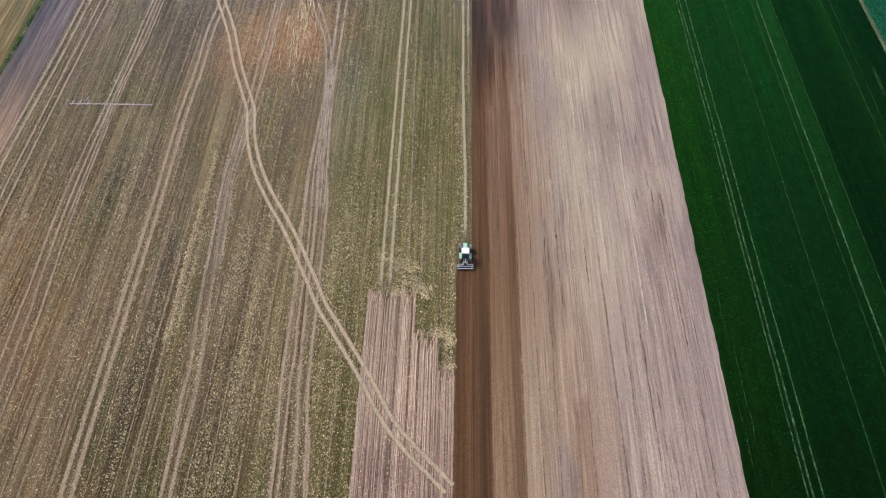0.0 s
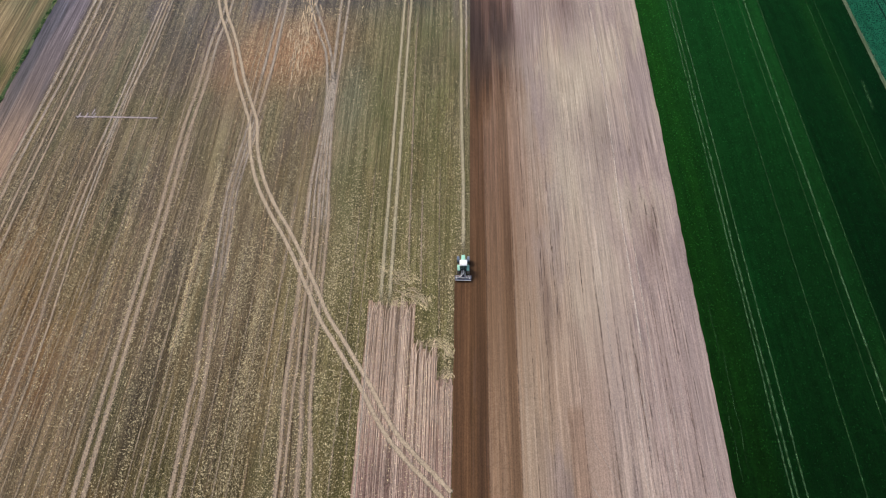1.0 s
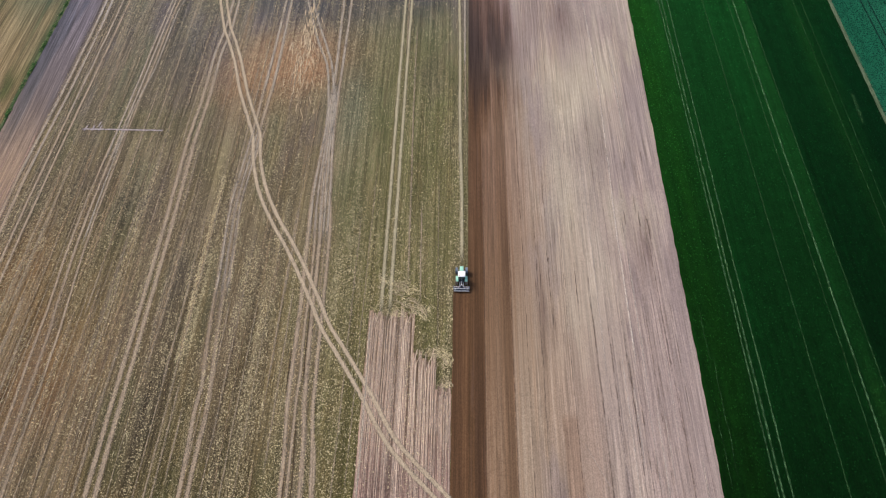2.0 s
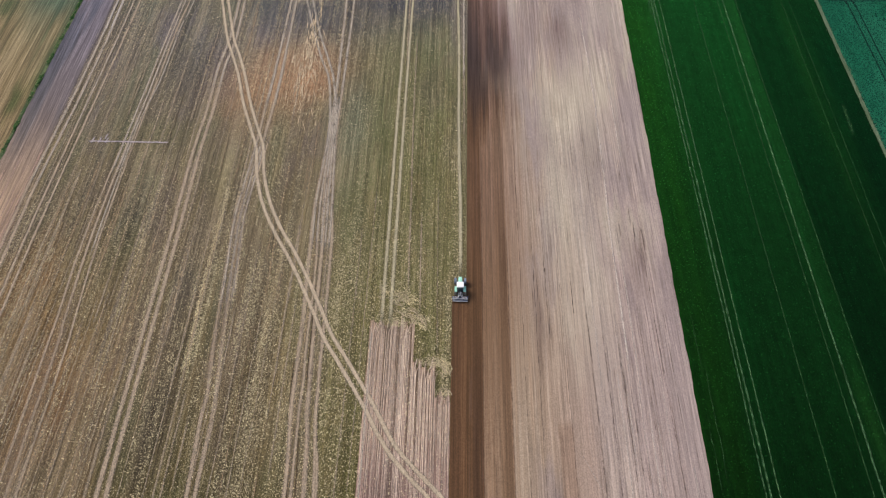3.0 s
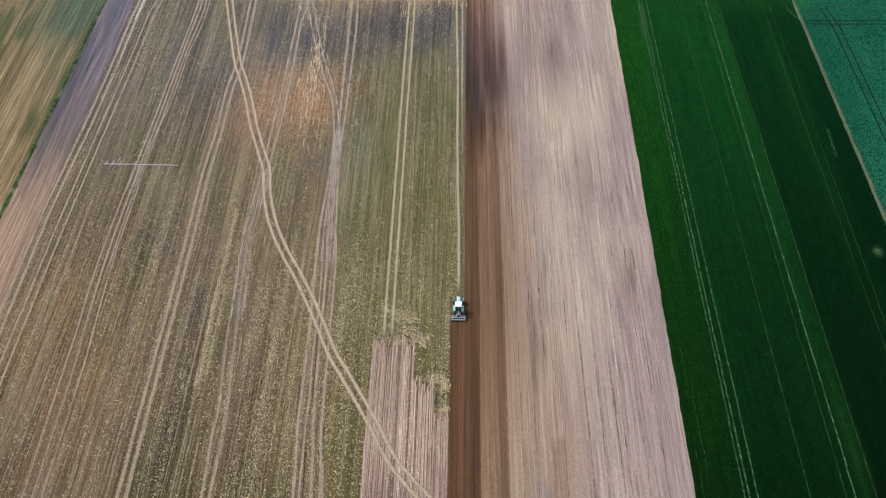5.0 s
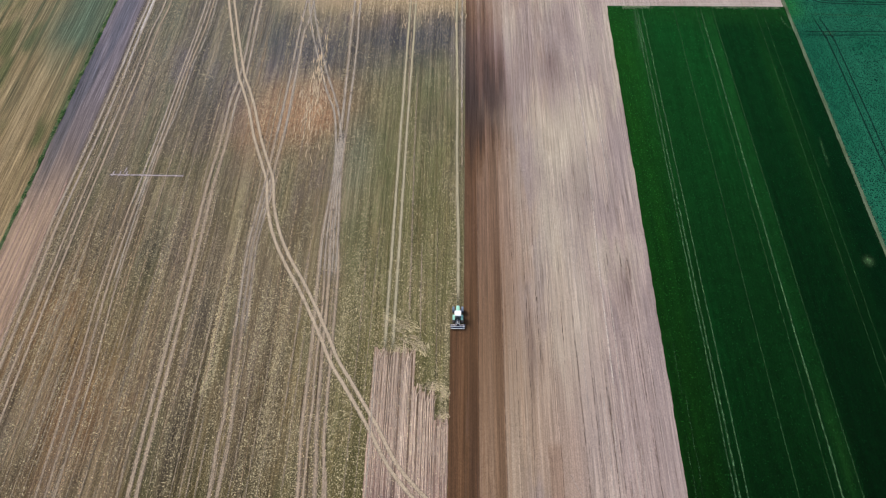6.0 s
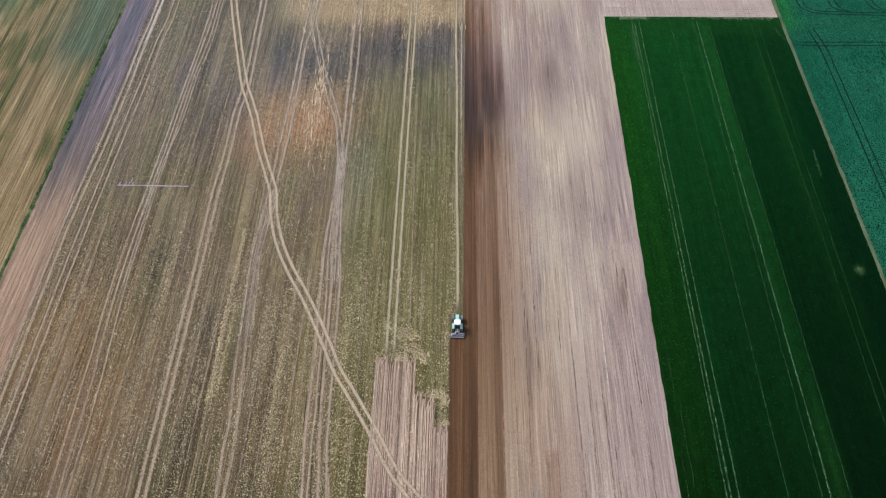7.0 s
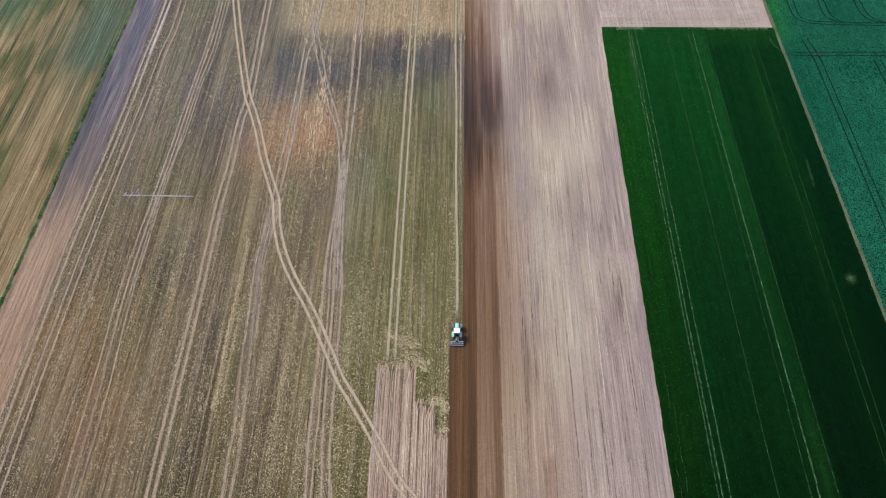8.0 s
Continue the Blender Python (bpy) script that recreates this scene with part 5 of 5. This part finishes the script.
def wheel(name, x, y, radius, width, parent, rubber):
    side = 1 if x > 0 else -1
    bm = bmesh.new()
    w, r = width / 2, radius
    lathe(bm, [(-w * 0.8, r * 0.58), (-w, r * 0.66), (-w, r * 0.86), (-w * 0.82, r * 0.95), (0, r * 0.97), (w * 0.82, r * 0.95), (w, r * 0.86), (w, r * 0.66), (w * 0.8, r * 0.58)], (x, y, r))
    for k in range(18):
        for s in (-1, 1):
            a = 2 * math.pi * (k + (0.5 if s > 0 else 0)) / 18
            made = bmesh.ops.create_cube(bm, size=1.0)["verts"]
            m = Matrix.Translation((x, y, r)) @ Matrix.Rotation(a, 4, "X") @ Matrix.Translation((s * w * 0.48, 0, r * 0.955)) @ Matrix.Rotation(s * 0.6, 4, "Z") @ Matrix.Diagonal((w * 1.0, r * 0.07, r * 0.09, 1))
            bmesh.ops.transform(bm, verts=made, matrix=m)
    wheel_ob = new(name)
    wheel_ob.parent = parent
    part("tyre", bm, rubber, wheel_ob, "dusty rubber tyre with angled lugs")
    bm = bmesh.new()
    lathe(bm, [(side * w * 0.8, r * 0.66), (side * w * 0.75, r * 0.6), (side * w * 0.7, r * 0.5), (side * w * 0.25, r * 0.42), (side * w * 0.2, r * 0.16), (side * w * 0.6, r * 0.14), (side * w * 0.62, 0.001)], (x, y, r))
    lathe(bm, [(-side * w * 0.75, r * 0.6), (-side * w * 0.5, r * 0.45), (-side * w * 0.4, 0.001)], (x, y, r))
    for k in range(8):
        a = 2 * math.pi * k / 8
        rod(bm, (x + side * w * 0.2, y + r * 0.28 * math.cos(a), r + r * 0.28 * math.sin(a)), (x + side * w * 0.3, y + r * 0.28 * math.cos(a), r + r * 0.28 * math.sin(a)), 0.018, 6)
    part("rim", bm, M_RIM, wheel_ob, "pale painted steel rim")
    return wheel_ob


def fender(bm, x, y, radius, width, axle, start, end):
    """A curved mudguard over a wheel."""
    n = 12
    rows = []
    for k in range(n + 1):
        a = radians(start + (end - start) * k / n)
        ring = []
        for r in (radius, radius + 0.03):
            for u in (-0.5, 0.5):
                ring.append(bm.verts.new((x + u * width, y - r * math.cos(a), axle + r * math.sin(a))))
        rows.append(ring)
    for p, q in zip(rows[:-1], rows[1:]):
        bm.faces.new((p[2], p[3], q[3], q[2]))
        bm.faces.new((p[1], p[0], q[0], q[1]))
        bm.faces.new((p[0], p[2], q[2], q[0]))
        bm.faces.new((p[3], p[1], q[1], q[3]))
    bm.faces.new((rows[0][0], rows[0][1], rows[0][3], rows[0][2]))
    bm.faces.new((rows[-1][1], rows[-1][0], rows[-1][2], rows[-1][3]))


def build_tractor():
    tractor = new("tractor")
    tagged(tractor, "mint-green farm tractor with a white cab roof working the field", "tractor")
    bm = bmesh.new()
    box(bm, (0, 3.66, 1.24), (0.86, 1.85, 0.66), 0.14, None, (0.8, 0.84))
    box(bm, (0, 3.45, 1.5), (0.3, 1.0, 0.05), 0.02)
    part("hood", bm, M_MINT, tractor, "mint-green rounded engine hood")
    bm = bmesh.new()
    box(bm, (0, 4.6, 1.1), (0.5, 0.05, 0.4), 0.015)
    for k in range(5):
        box(bm, (0, 4.635, 0.97 + 0.07 * k), (0.46, 0.02, 0.02), 0)
    part("grille", bm, M_IRON, tractor)
    for s in (-1, 1):
        bm = bmesh.new()
        rod(bm, (s * 0.2, 4.6, 1.28), (s * 0.2, 4.65, 1.28), 0.06, 14)
        part("headlight", bm, M_WHITE, tractor)
    bm = bmesh.new()
    box(bm, (0, 2.9, 0.78), (0.5, 3.0, 0.42), 0.04)
    box(bm, (0, 4.5, 0.72), (0.46, 0.5, 0.34), 0.04)
    box(bm, (0, 1.65, 0.8), (1.2, 0.32, 0.32), 0.05)
    box(bm, (0, FRONT_Y, 0.58), (1.4, 0.2, 0.2), 0.04)
    part("chassis", bm, M_IRON, tractor)
    for s in (-1, 1):
        wheel("rear_wheel", s * 0.93, REAR_Y, 0.84, 0.52, tractor, M_RUBBER_DUSTY)
        wheel("front_wheel", s * 0.95, FRONT_Y, 0.64, 0.46, tractor, M_RUBBER)
        bm = bmesh.new()
        fender(bm, s * 0.95, FRONT_Y, 0.7, 0.42, 0.64, 35, 150)
        rod(bm, (s * 0.5, FRONT_Y, 0.9), (s * 0.9, FRONT_Y, 1.33), 0.025, 6)
        part("front_fender", bm, M_FENDER, tractor, "blue-grey front mudguard")
        bm = bmesh.new()
        fender(bm, s * 0.86, REAR_Y, 0.9, 0.5, 0.8, 48, 158)
        part("fender", bm, M_MINT, tractor, "mint-green rear mudguard")
        bm = bmesh.new()
        box(bm, (s * 0.52, 2.55, 0.62), (0.3, 0.55, 0.42), 0.05)
        part("fuel_tank", bm, M_DEEP, tractor)
        bm = bmesh.new()
        for k in range(3):
            box(bm, (s * 0.78, 2.75, 0.45 + 0.24 * k), (0.26, 0.24, 0.03), 0.008)
        rod(bm, (s * 0.66, 2.75, 0.42), (s * 0.66, 2.75, 1.0), 0.015, 6)
        part("step", bm, M_IRON, tractor)
        bm = bmesh.new()
        rod(bm, (s * 0.62, 2.82, 2.2), (s * 1.0, 2.95, 2.15), 0.014, 6)
        box(bm, (s * 1.02, 2.95, 2.02), (0.16, 0.03, 0.3), 0.01)
        part("mirror", bm, M_IRON, tractor)
        bm = bmesh.new()
        box(bm, (s * 1.0, 1.05, 1.42), (0.1, 0.05, 0.14), 0.01)
        part("tail_light", bm, M_AMBER, tractor)
    cab = new("cab")
    cab.parent = tractor
    bm = bmesh.new()
    box(bm, (0, 2.06, 2.54), (1.4, 1.26, 0.14), 0.06)
    box(bm, (0, 2.06, 2.62), (1.1, 0.98, 0.06), 0.03)
    for s in (-1, 1):
        box(bm, (s * 0.5, 2.56, 2.56), (0.16, 0.08, 0.1), 0.02)
    part("roof", bm, M_WHITE, cab, "white cab roof")
    bm = bmesh.new()
    for px, py in ((-0.6, 1.5), (0.6, 1.5), (-0.62, 2.1), (0.62, 2.1), (-0.54, 2.72), (0.54, 2.72)):
        rod(bm, (px * 1.02, py, 1.0), (px, py, 2.54), 0.035, 8)
    box(bm, (0, 2.1, 0.98), (1.25, 1.3, 0.08), 0.02)
    part("cab_frame", bm, M_IRON, cab)
    for c, sz in (((0, 2.74, 1.8), (1.02, 0.012, 1.36)), ((0, 1.48, 1.85), (1.14, 0.012, 1.26)), ((-0.61, 2.1, 1.8), (0.012, 1.16, 1.4)), ((0.61, 2.1, 1.8), (0.012, 1.16, 1.4))):
        bm = bmesh.new()
        box(bm, c, sz, 0)
        part("pane", bm, M_GLASS, cab)
    bm = bmesh.new()
    box(bm, (0, 1.85, 1.35), (0.5, 0.5, 0.14), 0.05)
    box(bm, (0, 1.62, 1.66), (0.48, 0.12, 0.56), 0.05)
    part("seat", bm, M_IRON, cab)
    bm = bmesh.new()
    rod(bm, (0, 2.62, 1.2), (0, 2.42, 1.62), 0.025, 8)
    bmesh.ops.create_circle(bm, cap_ends=True, segments=18, radius=0.19, matrix=Matrix.Translation((0, 2.41, 1.63)) @ Matrix.Rotation(radians(-25), 4, "X"))
    part("steering_wheel", bm, M_IRON, cab)
    bm = bmesh.new()
    rod(bm, (0.48, 2.9, 1.3), (0.48, 2.9, 2.35), 0.045, 12)
    rod(bm, (0.48, 2.9, 2.35), (0.5, 2.84, 2.5), 0.035, 10)
    part("exhaust", bm, M_STEEL, tractor)
    bm = bmesh.new()
    rod(bm, (-0.45, 1.6, 2.6), (-0.45, 1.6, 2.78), 0.055, 12)
    part("beacon", bm, M_AMBER, tractor)
    bm = bmesh.new()
    for s in (-1, 1):
        rod(bm, (s * 0.28, 1.4, 0.62), (s * 0.44, 0.62, 0.52), 0.05, 8)
        rod(bm, (s * 0.3, 1.3, 1.1), (s * 0.42, 0.85, 0.56), 0.035, 8)
    rod(bm, (0, 1.4, 1.12), (0, 0.5, 1.05), 0.055, 8)
    part("lift_linkage", bm, M_STEEL, tractor, "pale steel lift arms and top link")
    bm = bmesh.new()
    for s in (-1, 1):
        rod(bm, (s * 0.15, 1.35, 1.2), (s * 0.2, 0.9, 1.05), 0.018, 6)
        rod(bm, (s * 0.2, 0.9, 1.05), (s * 0.08, 0.42, 0.95), 0.018, 6)
    part("hydraulic_hose", bm, M_RUBBER, tractor)
    tractor.matrix_world = pose(TRACTOR_X, -0.3, ground_z, 0, 0, 0)
    return tractor


def build_harrow():
    harrow = new("power_harrow")
    tagged(harrow, "blue-grey power harrow with packer roller behind the tractor", "harrow")
    bm = bmesh.new()
    box(bm, (0, 0.32, 0.46), (2.96, 0.36, 0.2), 0.03)
    part("gear_trough", bm, M_INDIGO, harrow)
    bm = bmesh.new()
    box(bm, (0, 0.36, 0.68), (0.36, 0.34, 0.26), 0.04)
    part("gearbox", bm, M_IRON, harrow)
    bm = bmesh.new()
    for s in (-1, 1):
        box(bm, (s * 0.4, 0.44, 0.72), (0.06, 0.16, 0.5), 0.015)
        rod(bm, (s * 0.38, 0.46, 0.96), (0, 0.48, 1.1), 0.035, 8)
        rod(bm, (s * 0.06, 0.44, 1.08), (s * 0.7, -0.12, 0.62), 0.03, 8)
    part("headstock", bm, M_STEEL, harrow, "pale steel headstock")
    for s in (-1, 1):
        bm = bmesh.new()
        box(bm, (s * 1.5, 0.22, 0.34), (0.03, 0.72, 0.44), 0.01)
        part("side_plate", bm, M_BLUE, harrow)
        for k in range(4):
            bm = bmesh.new()
            box(bm, (s * (0.36 + 0.3 * k), 0.3 - 0.04 * (k % 2), 0.6), (0.2, 0.22, 0.08), 0.02)
            part("cover_plate", bm, M_DUSTY, harrow, "dusty pale cover plate")
        bm = bmesh.new()
        rod(bm, (s * 1.2, 0.2, 0.5), (s * 1.2, -0.25, 0.5), 0.04, 8)
        rod(bm, (s * 1.2, -0.25, 0.52), (s * 1.2, -0.25, 0.3), 0.03, 8)
        part("roller_arm", bm, M_STEEL, harrow)
    bm = bmesh.new()
    box(bm, (0, -0.06, 0.5), (2.98, 0.09, 0.1), 0.02)
    part("rear_beam", bm, M_STEEL, harrow, "pale steel rear beam")
    bm = bmesh.new()
    box(bm, (0, 0.08, 0.2), (2.9, 0.03, 0.22), 0.008)
    part("levelling_board", bm, M_IRON, harrow)
    for k in range(10):
        cx = -1.33 + k * 0.2955
        bm = bmesh.new()
        rod(bm, (cx, 0.32, 0.36), (cx, 0.32, 0.24), 0.07, 10)
        for s in (-1, 1):
            box(bm, (cx + s * 0.08, 0.32 + s * 0.04, 0.14), (0.025, 0.06, 0.24), 0.006)
        part("tine_rotor", bm, M_IRON, harrow)
    bm = bmesh.new()
    rod(bm, (-1.46, -0.25, 0.24), (1.46, -0.25, 0.24), 0.16, 18)
    for k in range(24):
        cx = -1.4 + k * 0.1217
        lathe(bm, [(-0.015, 0.16), (-0.01, 0.235), (0.01, 0.235), (0.015, 0.16)], (cx, -0.25, 0.24), 18)
    part("packer_roller", bm, M_INDIGO, harrow, "ringed dark blue packer roller")
    bm = bmesh.new()
    box(bm, (0, -0.52, 0.42), (2.96, 0.09, 0.08), 0.015)
    for k in range(12):
        box(bm, (-1.35 + k * 0.2455, -0.46, 0.34), (0.05, 0.1, 0.12), 0.008)
    part("scraper_bar", bm, M_STEEL, harrow, "pale steel scraper bar")
    bm = bmesh.new()
    rod(bm, (0, 1.15, 0.72), (0, 0.52, 0.68), 0.05, 10)
    part("drive_shaft", bm, M_AMBER, harrow)
    harrow.matrix_world = pose(TRACTOR_X, -0.2, ground_z, 0, 0, 0)
    return harrow


build_tractor()
build_harrow()
